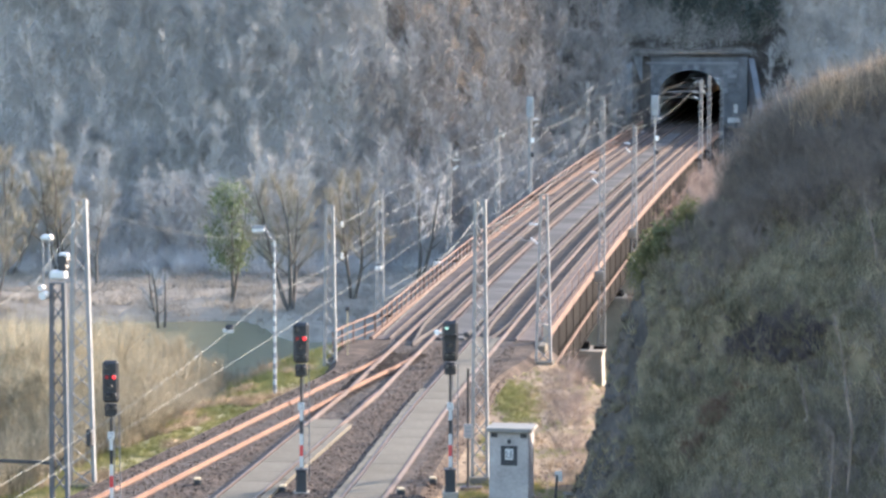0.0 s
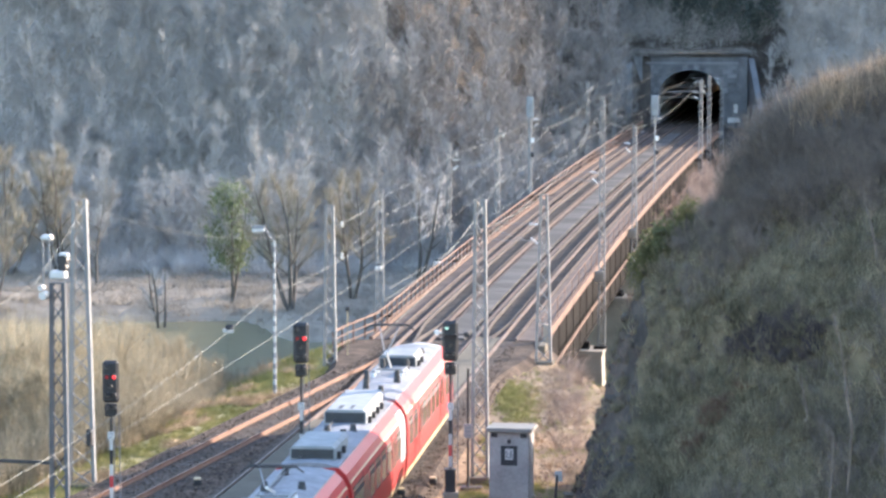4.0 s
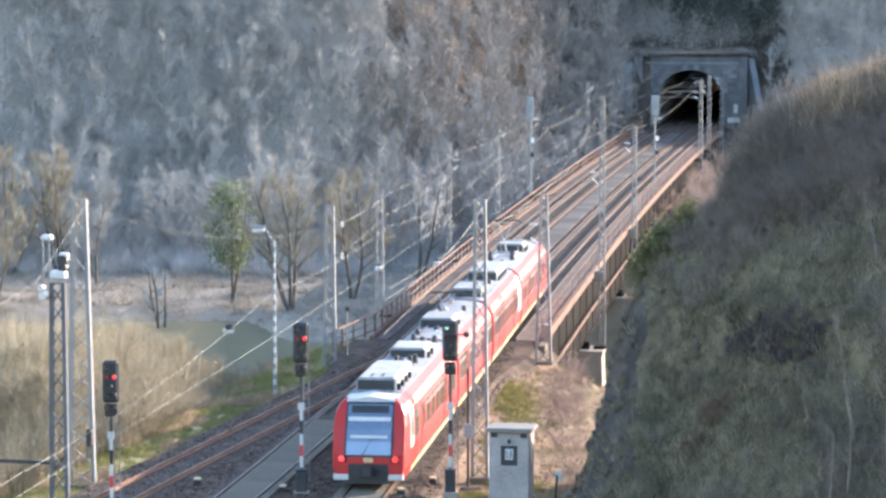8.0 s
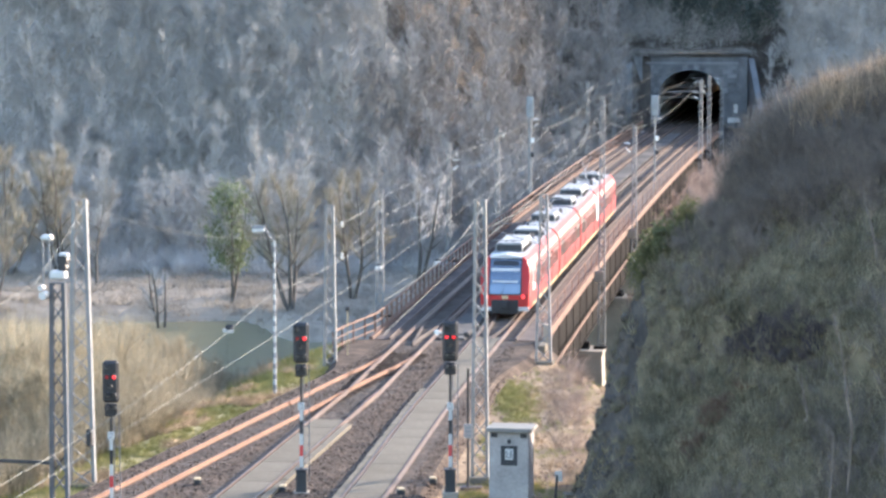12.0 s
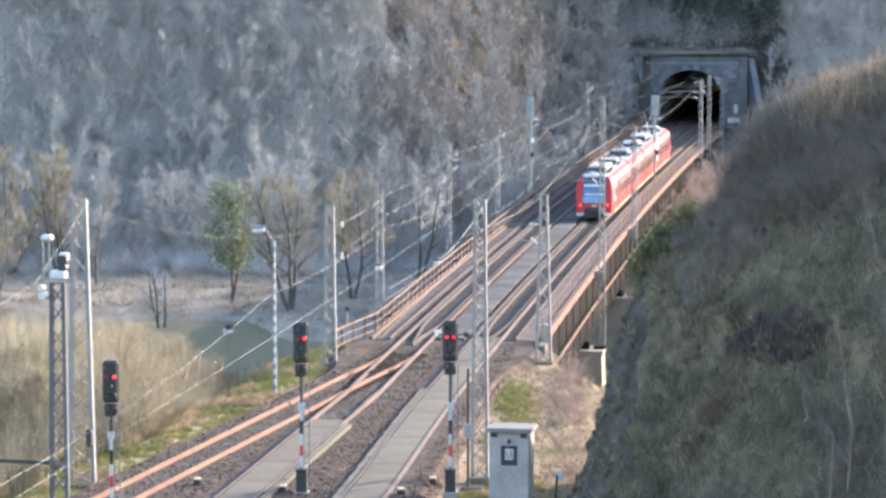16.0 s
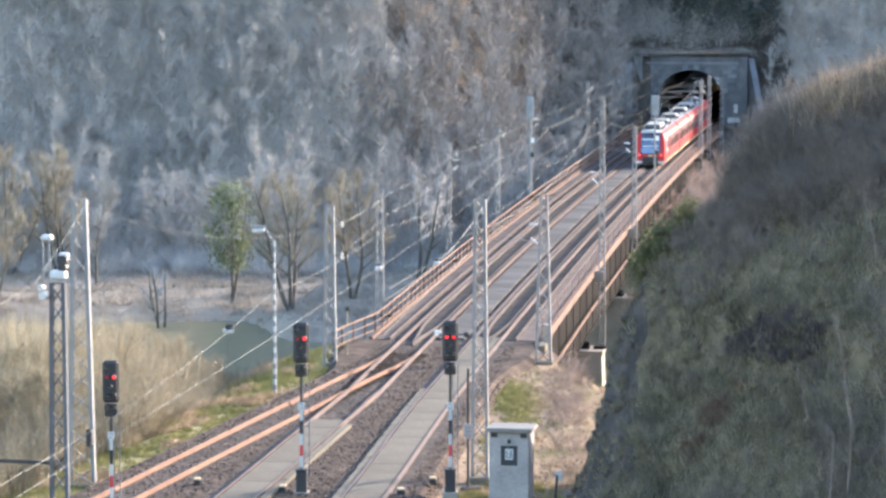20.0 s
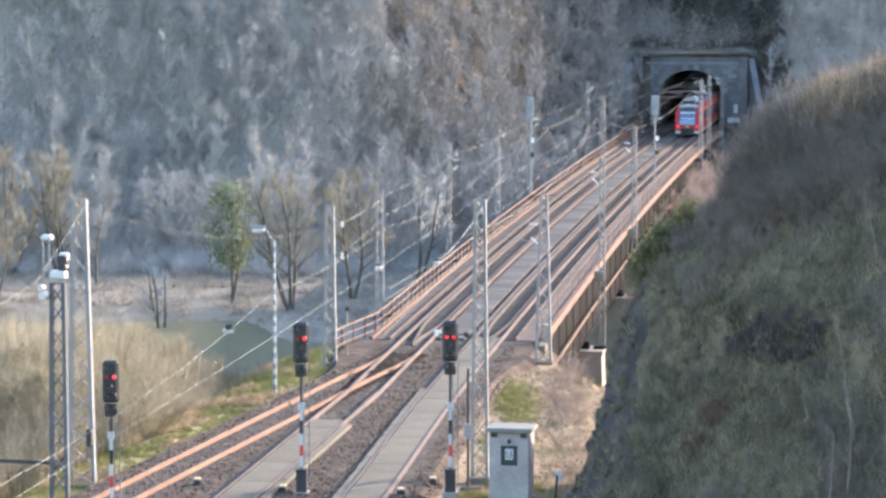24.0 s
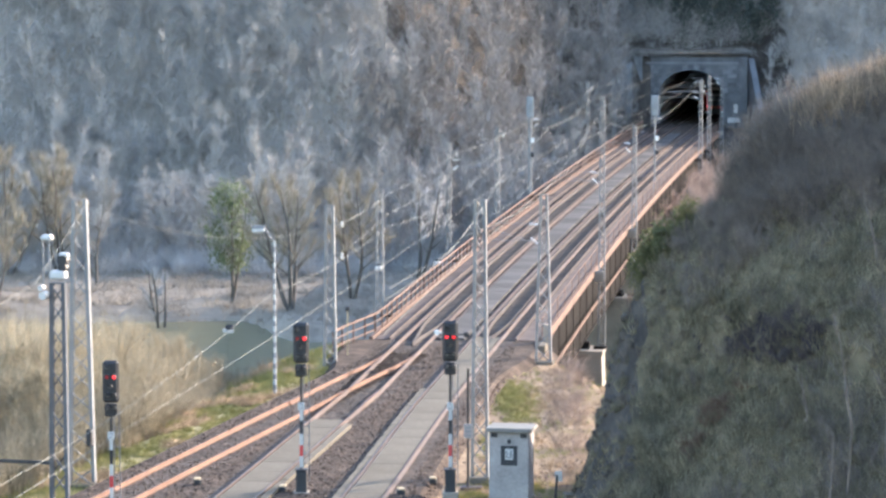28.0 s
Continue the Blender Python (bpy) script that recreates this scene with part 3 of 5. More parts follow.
def roof_panel(y0, y1):
    pts = [(-0.985, 3.24), (-0.97, 3.3), (-0.5, 3.4), (0.0, 3.43), (0.5, 3.4), (0.97, 3.3), (0.985, 3.24)]
    return ring_sweep(bmesh.new(), [[(x, y, z) for x, z in pts] for y in (y0, y1)])


def bogie(car, y):
    b = part("bogie", box(box(boxed(-0.95, 0.95, y - 1.5, y + 1.5, 0.45, 0.7), -1.12, -0.95, y - 1.7, y + 1.7, 0.35, 0.62), 0.95, 1.12, y - 1.7, y + 1.7, 0.35, 0.62), M["black"], car, "black bogie")
    for dy in (-1.1, 1.1):
        for s in (-0.75, 0.75):
            bm = bmesh.new()
            bmesh.ops.create_cone(bm, cap_ends=True, segments=20, radius1=0.43, radius2=0.43, depth=0.13, matrix=Matrix.Translation((s, y + dy, 0.43)) @ Matrix.Rotation(math.pi / 2, 4, "Y"))
            part("wheel", bm, M["rail"], b)


def end_car(train, side_paint="white", side_label="white patch painting the sun's glint beside the cab"):
    """The car with a driver's cab at y 0."""
    bm = bmesh.new()
    rings = [outline(0.0, 0.93, rake), outline(0.25, 0.965, lambda z: rake(z) * 0.9), outline(0.8, 0.988, lambda z: rake(z) * 0.6), outline(1.9, 1.0, lambda z: 0.0), outline(18.7)]
    rows = [[bm.verts.new(p) for p in r] for r in rings]
    n = len(rows[0])
    for a, b in zip(rows, rows[1:]):
        for k in range(n):
            bm.faces.new((a[k], a[(k + 1) % n], b[(k + 1) % n], b[k]))
    for k in range(len(SIDE) - 1):
        bm.faces.new((rows[0][k], rows[0][k + 1], rows[0][n - 2 - k], rows[0][n - 1 - k]))
    bm.faces.new(rows[-1])
    car = part("end_car", bm, M["red"], train, "red end car with a driver's cab")
    part("roof", roof_panel(1.9, 18.65), M["roof"], car, "pale grey roof")
    bm = bmesh.new()
    ring_sweep(bm, [[(-0.9, 0.80, 3.16), (-0.9, 0.86, 3.24), (0.0, 0.80, 3.36), (0.9, 0.86, 3.24), (0.9, 0.80, 3.16)], [(-0.97, 1.9, 3.2), (-0.97, 1.9, 3.3), (0.0, 1.9, 3.43), (0.97, 1.9, 3.3), (0.97, 1.9, 3.2)]])
    part("roof_cap", bm, M["white"], car, "white roof cap over the cab")
    # windscreen, raked back, with two pale bands across it
    zs = [1.28, 1.75, 2.2, 2.6, 3.08]
    for name, mat, half, lift, z_list, label in (("windscreen_frame", "black", 0.9, 0.012, [1.2, 1.7, 2.2, 2.65, 3.16], ""), ("windscreen", "screen", 0.83, 0.03, zs, "blue-grey windscreen"),
                                                 ("blind", "white", 0.79, 0.045, [2.48, 2.63], "upper pale band across the windscreen"), ("blind", "white", 0.7, 0.045, [1.88, 1.98], "lower pale band across the windscreen"), ("display", "black", 0.7, 0.04, [2.78, 3.02], "destination display")):
        bm = bmesh.new()
        ring_sweep(bm, [[(-half, rake(z) - lift, z), (half, rake(z) - lift, z), (half, rake(z) + 0.02, z), (-half, rake(z) + 0.02, z)] for z in z_list])
        part(name, bm, M[mat], car, label)
    wiper = bar(barred((-0.25, -0.02, 1.25), (0.1, 0.15, 1.8), 0.03), (-0.35, 0.13, 1.72), (0.3, 0.17, 1.86), 0.035)
    part("wiper", wiper, M["black"], car)
    part("coupler_recess", boxed(-0.74, 0.74, -0.03, 0.3, 0.2, 0.95), M["black"], car)
    c = part("coupler", box(boxed(-0.16, 0.16, -0.5, 0.0, 0.55, 0.85, bevel=0.03), -0.22, 0.22, -0.62, -0.48, 0.5, 0.92, bevel=0.04), M["rubber"], car, "black automatic coupler")
    part("coupler_face", boxed(-0.17, 0.17, -0.635, -0.6, 0.55, 0.87, bevel=0.01), M["black"], c)
    part("logo_plate", boxed(-0.18, 0.18, -0.025, 0.02, 1.0, 1.17, bevel=0.01), M["cream"], car)
    for s in (-1, 1):
        part("skirt", boxed(min(s * 0.74, s * 1.3), max(s * 0.74, s * 1.3), -0.045, 0.25, 0.34, 0.56, bevel=0.02), M["white"], car, "white bumper skirt")
        cluster = part("lamp_housing", boxed(s * 0.98 - 0.17, s * 0.98 + 0.17, -0.03, 0.1, 0.98, 1.26, bevel=0.04), M["black"], car)
        bm = bmesh.new()
        bmesh.ops.create_cone(bm, cap_ends=True, segments=16, radius1=0.115, radius2=0.1, depth=0.05, matrix=Matrix.Translation((s * 1.0, -0.045, 1.13)) @ Matrix.Rotation(math.pi / 2, 4, "X"))
        part("tail_lamp", bm, M["tail_lamp"], cluster, "lit red tail lamp")
        # side patch; in white it paints the sun's glint on the curved side
        side = side_plate(1.35, 2.5, 1.35, 3.0, 0.012)
        if s < 0:
            bmesh.ops.transform(side, matrix=Matrix.Scale(-1, 4, (1, 0, 0)), verts=side.verts)
        cabside = part("cab_side_patch", side, M[side_paint], car, side_label)
        side = side_plate(1.6, 2.25, 1.75, 2.5, 0.02)
        if s < 0:
            bmesh.ops.transform(side, matrix=Matrix.Scale(-1, 4, (1, 0, 0)), verts=side.verts)
        part("cab_window", side, M["glass"], cabside)
        dress_side(car, 2.0, 18.6, [5.1, 13.3], [3.0, 6.9, 8.6, 10.3, 11.85, 15.1, 16.75], s < 0)
    for y in (3.4, 18.95):
        bogie(car, y)
    part("underframe", boxed(-1.2, 1.2, 5.6, 16.8, 0.3, 0.55), M["black"], car)
    return car


def middle_car(train, y0):
    car = part("middle_car", ring_sweep(bmesh.new(), [outline(0.0), outline(15.75)]), M["red"], train, "red middle car", at=pose(0, y0, 0))
    part("roof", roof_panel(0.05, 15.7), M["roof"], car, "pale grey roof")
    for flip in (False, True):
        dress_side(car, 0.05, 15.7, [3.1, 11.35], [0.5, 1.8, 4.8, 6.5, 8.2, 9.85, 12.95, 14.3], flip)
    part("underframe", boxed(-1.2, 1.2, 2.4, 13.3, 0.3, 0.55), M["black"], car)
    return car


def roof_unit(train, y, length, h, half=0.74, slots=True):
    """A roof-top unit: light casing, dark louvred ends, slots on top."""
    z = 3.38
    bm = bmesh.new()
    ring_sweep(bm, [[(-half, y0, z), (-half, y0, z + h - 0.1), (-half + 0.12, y0, z + h), (half - 0.12, y0, z + h), (half, y0, z + h - 0.1), (half, y0, z)] for y0 in (y, y + length)])
    unit = part("roof_unit", bm, M["unit"], train, "pale metal roof unit with louvred ends")
    for y0 in (y - 0.015, y + length - 0.005):
        part("louvre", boxed(-half + 0.05, half - 0.05, y0, y0 + 0.02, z + 0.04, z + h - 0.1), M["louvre"], unit, "dark louvre")
    if slots:
        for x in (-0.3, 0.1):
            part("slot", boxed(x, x + 0.14, y + 0.3, y + 1.2, z + h - 0.02, z + h + 0.006), M["louvre"], unit)
    for k in range(int(length / 1.2)):
        part("bracket", boxed(half, half + 0.12, y + 0.5 + k * 1.2, y + 0.72 + k * 1.2, z - 0.02, z + 0.2), M["black"], unit)
    return unit


def pantograph(train, y, top, way):
    p = part("pantograph", box(box(boxed(-0.6, 0.6, y - 0.05, y + 0.05, 3.55, 3.63), -0.6, -0.5, y - 0.8, y + 0.8, 3.55, 3.63), 0.5, 0.6, y - 0.8, y + 0.8, 3.55, 3.63), M["grey"], train, "grey pantograph on white insulators")
    knee = Vector((0, y + way * 1.25, 3.66 + (top - 3.66) * 0.45))
    head = Vector((0, y + way * 0.1, top))
    part("lower_arm", barred((0, y - way * 0.3, 3.64), knee, 0.09, sides=8), M["insulator"], p)
    part("upper_arm", bar(barred(knee + Vector((-0.06, 0, 0)), head + Vector((-0.4, 0, 0)), 0.05, sides=6), knee + Vector((0.06, 0, 0)), head + Vector((0.4, 0, 0)), 0.05, sides=6), M["grey"], p)
    bow = bar(barred((-0.7, head.y - 0.15, top), (0.7, head.y - 0.15, top), 0.05), (-0.7, head.y + 0.15, top), (0.7, head.y + 0.15, top), 0.05)
    for s in (-1, 1):
        bar(bow, (s * 0.7, head.y, top), (s * 0.95, head.y, top - 0.18), 0.05)
    part("bow", bow, M["black"], p)
    for x in (-0.55, 0.55):
        for dy in (-0.7, 0.7):
            bm = bmesh.new()
            for k in range(3):
                bmesh.ops.create_cone(bm, cap_ends=True, segments=10, radius1=0.1, radius2=0.07, depth=0.05, matrix=Matrix.Translation((x, y + dy, 3.4 + 0.055 * k)))
            part("insulator", bm, M["insulator"], p)


train = empty("train", Matrix(), "red electric multiple-unit train with pale roof units, leaving over the bridge", "train")
end_car(train)
end_car(train, "red", "red panel beside the cab").matrix_basis = pose(0, 71.0, 0, 0, 0, 180)
first = middle_car(train, 19.35)
bogie(first, 35.5 - 19.35)
middle_car(train, 35.9)
for y in (18.67, 35.13, 51.63):
    bm = bmesh.new()
    n = 7
    rings = []
    for k in range(n):
        f = 0.93 if k % 2 else 0.87
        rings.append([(x * f, yy, 0.5 + (z - 0.5) * f) for x, yy, z in outline(y - 0.02 + 0.74 * k / (n - 1))])
    part("gangway", ring_sweep(bm, rings), M["rubber"], train, "black folded gangway bellows")
# white patches put a sun glint into the colour of this car end
for s in (-1, 1):
    bm = side_plate(50.0, 51.5, 1.3, 3.05, 0.02)
    if s < 0:
        bmesh.ops.transform(bm, matrix=Matrix.Scale(-1, 4, (1, 0, 0)), verts=bm.verts)
    part("car_end_panel", bm, M["white"], train, "white patch painting a sun glint at the car's end")
for y, length, h, slots in ((2.3, 5.4, 0.5, True), (12.6, 2.5, 0.42, False), (23.6, 2.7, 0.45, False), (36.8, 3.4, 0.45, False), (45.2, 5.4, 0.5, True), (61.6, 2.6, 0.45, False)):
    roof_unit(train, y, length, h, 0.74, slots)
pantograph(train, 28.2, 4.5, -1)
pantograph(train, 59.0, 5.35, -1)
for x, y, h in ((-0.5, 9.0, 0.2), (0.1, 9.6, 0.35), (0.42, 9.9, 0.45), (0.5, 10.9, 0.35), (-0.3, 11.4, 0.25), (-0.55, 14.2 + 1.2, 0.45), (0.6, 15.4, 0.5), (-0.5, 20.6, 0.3), (0.2, 21.9, 0.3), (0.1, 17.2, 0.35), (-0.35, 17.9, 0.4), (0.5, 18.2, 0.3), (-0.6, 30.4, 0.3), (0.5, 30.8, 0.25), (-0.4, 33.4, 0.3), (0.4, 41.5, 0.35), (-0.3, 42.7, 0.3), (0.5, 43.4, 0.25), (0.3, 53.4, 0.3), (-0.4, 54.6, 0.35), (0.55, 56.6, 0.5), (-0.6, 56.4, 0.5), (0.45, 60.8, 0.4), (-0.5, 60.9, 0.4), (0.5, 66.2, 0.2)):
    bm = bmesh.new()
    bmesh.ops.create_cone(bm, cap_ends=True, segments=10, radius1=0.14, radius2=0.09, depth=h, matrix=Matrix.Translation((x, y, 3.38 + h / 2)))
    part("roof_insulator", bm, M["louvre"], train)
part("roof_cable", bar(barred((-0.35, 20, 3.52), (-0.35, 34.8, 3.52), 0.05), (-0.35, 36.2, 3.52), (-0.35, 51.4, 3.52), 0.05), M["black"], train)


# ---- masts, wires, signals ----
def lattice_mast(x, y, z0, z1, w0, w1, label, turn=-14.0, leg=0.1, d=0.15, foot=True, group="masts of the overhead line", steel="galv"):
    """A tapered lattice mast of two channels with zigzag lacing on both faces."""
    mast = empty("overhead_line_mast", pose(x, y, z0, 0, 0, turn), label, "mast", group)
    h = z1 - z0
    for s in (-1, 1):
        bm = bmesh.new()
        for yy, t in ((0, d), (-d / 2, 0.025), (d / 2, 0.025)):
            c, r = (s * w0 / 2, leg / 2) if yy else (s * (w0 + leg - 0.024) / 2, 0.012)
            lo = [(c - r, yy - t / 2, 0), (c + r, yy - t / 2, 0), (c + r, yy + t / 2, 0), (c - r, yy + t / 2, 0)]
            shift = s * (w1 - w0) / 2
            ring_sweep(bm, [lo, [(a + shift, b, h) for a, b, _ in lo]])
        part("leg", bm, M[steel], mast)
    n = max(4, round(h / 0.75))
    for k in range(n):
        a, b = k / n, (k + 1) / n
        s = 1 if k % 2 else -1
        wa, wb = (w0 + (w1 - w0) * a) / 2, (w0 + (w1 - w0) * b) / 2
        for yy, q in ((-d / 2 - 0.012, s), (d / 2 + 0.012, -s)):
            part("brace", barred((-q * wa, yy, h * a + 0.05), (q * wb, yy, h * b), 0.045), M[steel], mast)
    part("cap", boxed(-w1 / 2 - 0.06, w1 / 2 + 0.06, -d / 2, d / 2, h, h + 0.03), M[steel], mast)
    if foot:
        part("footing", boxed(-w0 / 2 - 0.16, w0 / 2 + 0.16, -0.35, 0.35, -0.9, 0.1, bevel=0.05), M["slab"], mast, "concrete footing")
    return mast


def insulator(bm, p, q, r=0.07):
    p, q = Vector(p), Vector(q)
    n = max(3, int((q - p).length / 0.09))
    turn = (q - p).to_track_quat("Z", "Y").to_matrix().to_4x4()
    for k in range(n):
        bmesh.ops.create_cone(bm, cap_ends=True, segments=10, radius1=r, radius2=r * 0.5, depth=0.06, matrix=Matrix.Translation(p + (q - p) * (k + 0.5) / n) @ turn)
    return bar(bm, p, q, r * 0.5, sides=6)


def cantilever(mast, x, y, z0, reach, turn=0.0, low=5.35, high=6.6):
    """A bracket that holds the wires over a track; reach is the way from the mast to the track's middle, across."""
    s = 1 if reach > 0 else -1
    c = part("cantilever", bar(barred((s * 0.25, 0, high - z0 - 0.1), (reach, 0, high - z0), 0.035, sides=6), (s * 0.25, 0, low - z0 + 0.05), (reach, 0, high - z0 - 0.02), 0.035, sides=6), M["galv"], mast, at=pose(0, 0, 0, 0, 0, 14))
    part("registration_arm", bar(barred((s * 0.6, 0, low - z0 + 0.25), (reach + s * 0.4, 0, low - z0 + 0.28), 0.03, sides=6), (reach + s * 0.4, 0, low - z0 + 0.28), (reach, 0, low - z0), 0.03), M["galv"], c)
    part("insulator", insulator(bmesh.new(), (s * 0.3, 0, high - z0 - 0.1), (s * 0.75, 0, high - z0 - 0.07)), M["insulator"], c, "white insulator")
    part("insulator", insulator(bmesh.new(), (s * 0.3, 0, low - z0 + 0.1), (s * 0.65, 0, low - z0 + 0.4)), M["insulator"], c, "white insulator")
    return c


mast_a = lattice_mast(-13.75, 126.5, -0.5, 10.45, 0.98, 0.44, "tall tapered galvanised lattice mast on the grass bank", leg=0.13, d=0.2)
lattice_mast(1.42, 127.6, -0.4, 10.35, 0.6, 0.36, "tall slender lattice mast beside a small hut")
mast_c = lattice_mast(4.99, 165.3, -0.5, 7.86, 0.75, 0.3, "lattice mast on a concrete footing at the bridge's start")
mast_d = lattice_mast(-5.55, 163.6, -1.6, 7.45, 0.62, 0.36, "lattice mast at the start of the railing")
BRIDGE_L = [(187.4, 6.5), (221.4, 7.2), (252.3, 6.6), (277.0, 7.0), (330.4, 7.16), (360.0, 6.47)]
BRIDGE_R = [(210.0, 10.8), (242.5, 7.4), (333.0, 7.35), (347.0, 7.3), (369.5, 6.2)]
left_masts, right_masts = [], []
for y, z1 in BRIDGE_L:
    p = beside(y, -7.62)
    left_masts.append(lattice_mast(p.x, p.y, -5.0, z1, 0.5 if y < 200 else 0.34, 0.3 if y < 200 else 0.2, "slender lattice mast outside the bridge railing", leg=0.075, d=0.09, foot=False))
for y, z1 in BRIDGE_R:
    p = beside(y, 3.4)
    right_masts.append(lattice_mast(p.x, p.y, -5.0 if y < 300 else -3.6, z1, 0.42, 0.2, "tall lattice mast standing on a bridge pier", leg=0.075, d=0.09, foot=False))
lattice_mast(21.1, 388.0, -0.5, 6.6, 0.3, 0.2, "lattice mast before the tunnel portal", leg=0.1)
for mast in (left_masts[1], left_masts[3]):
    cantilever(mast, 0, 0, -5.0, 7.62 - GAP, high=6.2)
for mast, (y, z1) in zip(right_masts, BRIDGE_R):
    cantilever(mast, 0, 0, -5.0 if y < 300 else -3.6, -3.4, high=6.2)
for mast, (y, z1) in zip(left_masts, BRIDGE_L):
    for z in (4.45, 1.3):
        part("bracket", boxed(0.0, 2.1, -0.07, 0.07, z - 0.14, z), M["girder"], mast, "dark steel bracket to the girder")
for mast in right_masts[2:]:
    for z in (3.05, 0.2):
        part("bracket", boxed(-1.1, 0.0, -0.07, 0.07, z - 0.14, z), M["girder"], mast, "dark steel bracket to the girder")
for mast in right_masts[:2]:
    part("foot_plate", boxed(-0.42, 0.3, -0.4, 0.4, 0.0, 0.16), M["girder"], mast, "dark foot plate")
    part("clamp", boxed(-0.5, 0.16, -0.14, 0.14, 4.2, 4.9, bevel=0.03), M["concrete"], mast, "pale clamp at the edge beam")
cantilever(mast_c, 0, 0, -0.5, -3.5, high=6.5)
# crossarms with insulators for the feeder wires
for mast, z, w in ((left_masts[1], 6.6, 0.55), (left_masts[2], 6.2, 0.45), (left_masts[4], 6.7, 0.4), (left_masts[5], 6.3, 0.5), (right_masts[2], 7.1, -0.55)):
    a = part("crossarm", boxed(min(-0.25, w), max(0.25, w), -0.05, 0.05, z + 5.0 - (1.4 if mast is right_masts[2] else 0), z + 5.1 - (1.4 if mast is right_masts[2] else 0)), M["galv"], mast)
    part("insulator", insulator(bmesh.new(), (w, 0, z + 5.0 - (1.4 if mast is right_masts[2] else 0)), (w, 0, z + 4.7 - (1.4 if mast is right_masts[2] else 0))), M["insulator"], a)
for z in (6.55, 5.0):
    a = part("crossarm", boxed(0.2, 0.62, -0.04, 0.04, z + 1.6, z + 1.68), M["galv"], mast_d)
    part("insulator", insulator(bmesh.new(), (0.62, 0, z + 1.75), (0.62, 0, z + 1.45), 0.1), M["insulator"], a)


def wire(points, r, name, parent, sag=0.0, n=8):
    """A wire hung from point to point; sag is that of a span of 60 m."""
    bm = bmesh.new()
    pts = []
    for p, q in zip(points, points[1:]):
        p, q = Vector(p), Vector(q)
        pts += [p + (q - p) * (k / n) - Vector((0, 0, sag * ((q - p).length / 60) ** 2 * 4 * (k / n) * (1 - k / n))) for k in range(n)]
    pts.append(Vector(points[-1]))
    ring_sweep(bm, [[(p.x - r, p.y, p.z), (p.x, p.y, p.z + r), (p.x + r, p.y, p.z), (p.x, p.y, p.z - r)] for p in pts])
    return part(name, bm, M["wire"], parent)


def overhead(off, ys, low, high, sag, label):
    """Contact wire, messenger wire and droppers over a track, hung at the places ys."""
    line = empty("overhead_line", Matrix(), label, "overhead wire", "overhead lines")
    pts = [beside(y, off(y)) for y in ys]
    wire([p + Vector((0, 0, low)) for p in pts], 0.009, "contact_wire", line, 0.0, 4)
    wire([p + Vector((0, 0, high)) for p in pts], 0.009, "messenger_wire", line, sag)
    for a, b in zip(ys, ys[1:]):
        n = max(2, round((b - a) / 8))
        for k in range(1, n):
            f = k / n
            y = a + (b - a) * f
            p = beside(y, off(y))
            part("dropper", barred((p.x, p.y, low), (p.x, p.y, high - sag * ((b - a) / 60) ** 2 * 4 * f * (1 - f)), 0.009), M["wire"], line)


overhead(lambda y: 0.0, [127.6, 165.3, 210, 242.5, 275, 333, 369.5, 402], 5.2, 6.5, 0.9, "copper overhead line above the straight track")
overhead(off_m, [60, 127.5, 160.0, 213.0, 252.3, 277, 330.4, 360, 402], 5.0, 6.7, 0.9, "copper overhead line above the second bridge track")
feeder = empty("feeder_line", Matrix(), "thin feeder wires strung between the mast tops", "overhead wire", "overhead lines")
tops = [(-13.5, 126.5, 10.2), (-4.95, 163.6, 6.6)] + [(beside(y, -7.1).x, beside(y, -7.1).y, z) for (y, _), z in zip(BRIDGE_L, (6.3, 6.6, 6.2, 6.3, 6.7, 6.3))]
wire(tops[:2], 0.008, "wire", feeder, 2.4)
wire(tops[1:], 0.01, "wire", feeder, 0.7)
wire([(-4.95, 163.6, 5.2)] + [(x, y, z - 1.1) for x, y, z in tops[2:]], 0.01, "wire", feeder, 0.7)
wire([(-16, 60, 9.5), (-13.8, 113, 8.6), (-13.5, 126.5, 10.3)], 0.008, "wire", feeder, 0.3)
wire([(beside(y, -7.1).x, beside(y, -7.1).y, z) for y, z in ((187.4, 0.9), (219.0, 0.35), (232.0, 1.2), (252.3, 3.2))], 0.016, "wire", feeder, 0.12)
wire([(beside(y, 3.1).x, beside(y, 3.1).y, z) for y, z in ((127.6, 9.0), (165.3, 7.6), (210, 9.6), (242.5, 7.1), (333, 6.9), (369.5, 6.0))], 0.009, "wire", feeder, 0.35)


def disc(bm, x, y, z, r, depth=0.03):
    bmesh.ops.create_cone(bm, cap_ends=True, segments=16, radius1=r, radius2=r * 0.9, depth=depth, matrix=Matrix.Translation((x, y, z)) @ Matrix.Rotation(math.pi / 2, 4, "X"))
    return bm


def hood(bm, x, y, z, r):
    """A half-round hood over a lens."""
    n = 8
    pts = [(math.cos(math.pi * k / n), math.sin(math.pi * k / n)) for k in range(n + 1)]
    out = [(x + c * r, z + s * r) for c, s in pts] + [(x + c * (r - 0.012), z + s * (r - 0.012)) for c, s in pts[::-1]]
    return ring_sweep(bm, [[(a, y, b) for a, b in out], [(a, y - 0.22, b) for a, b in out]])


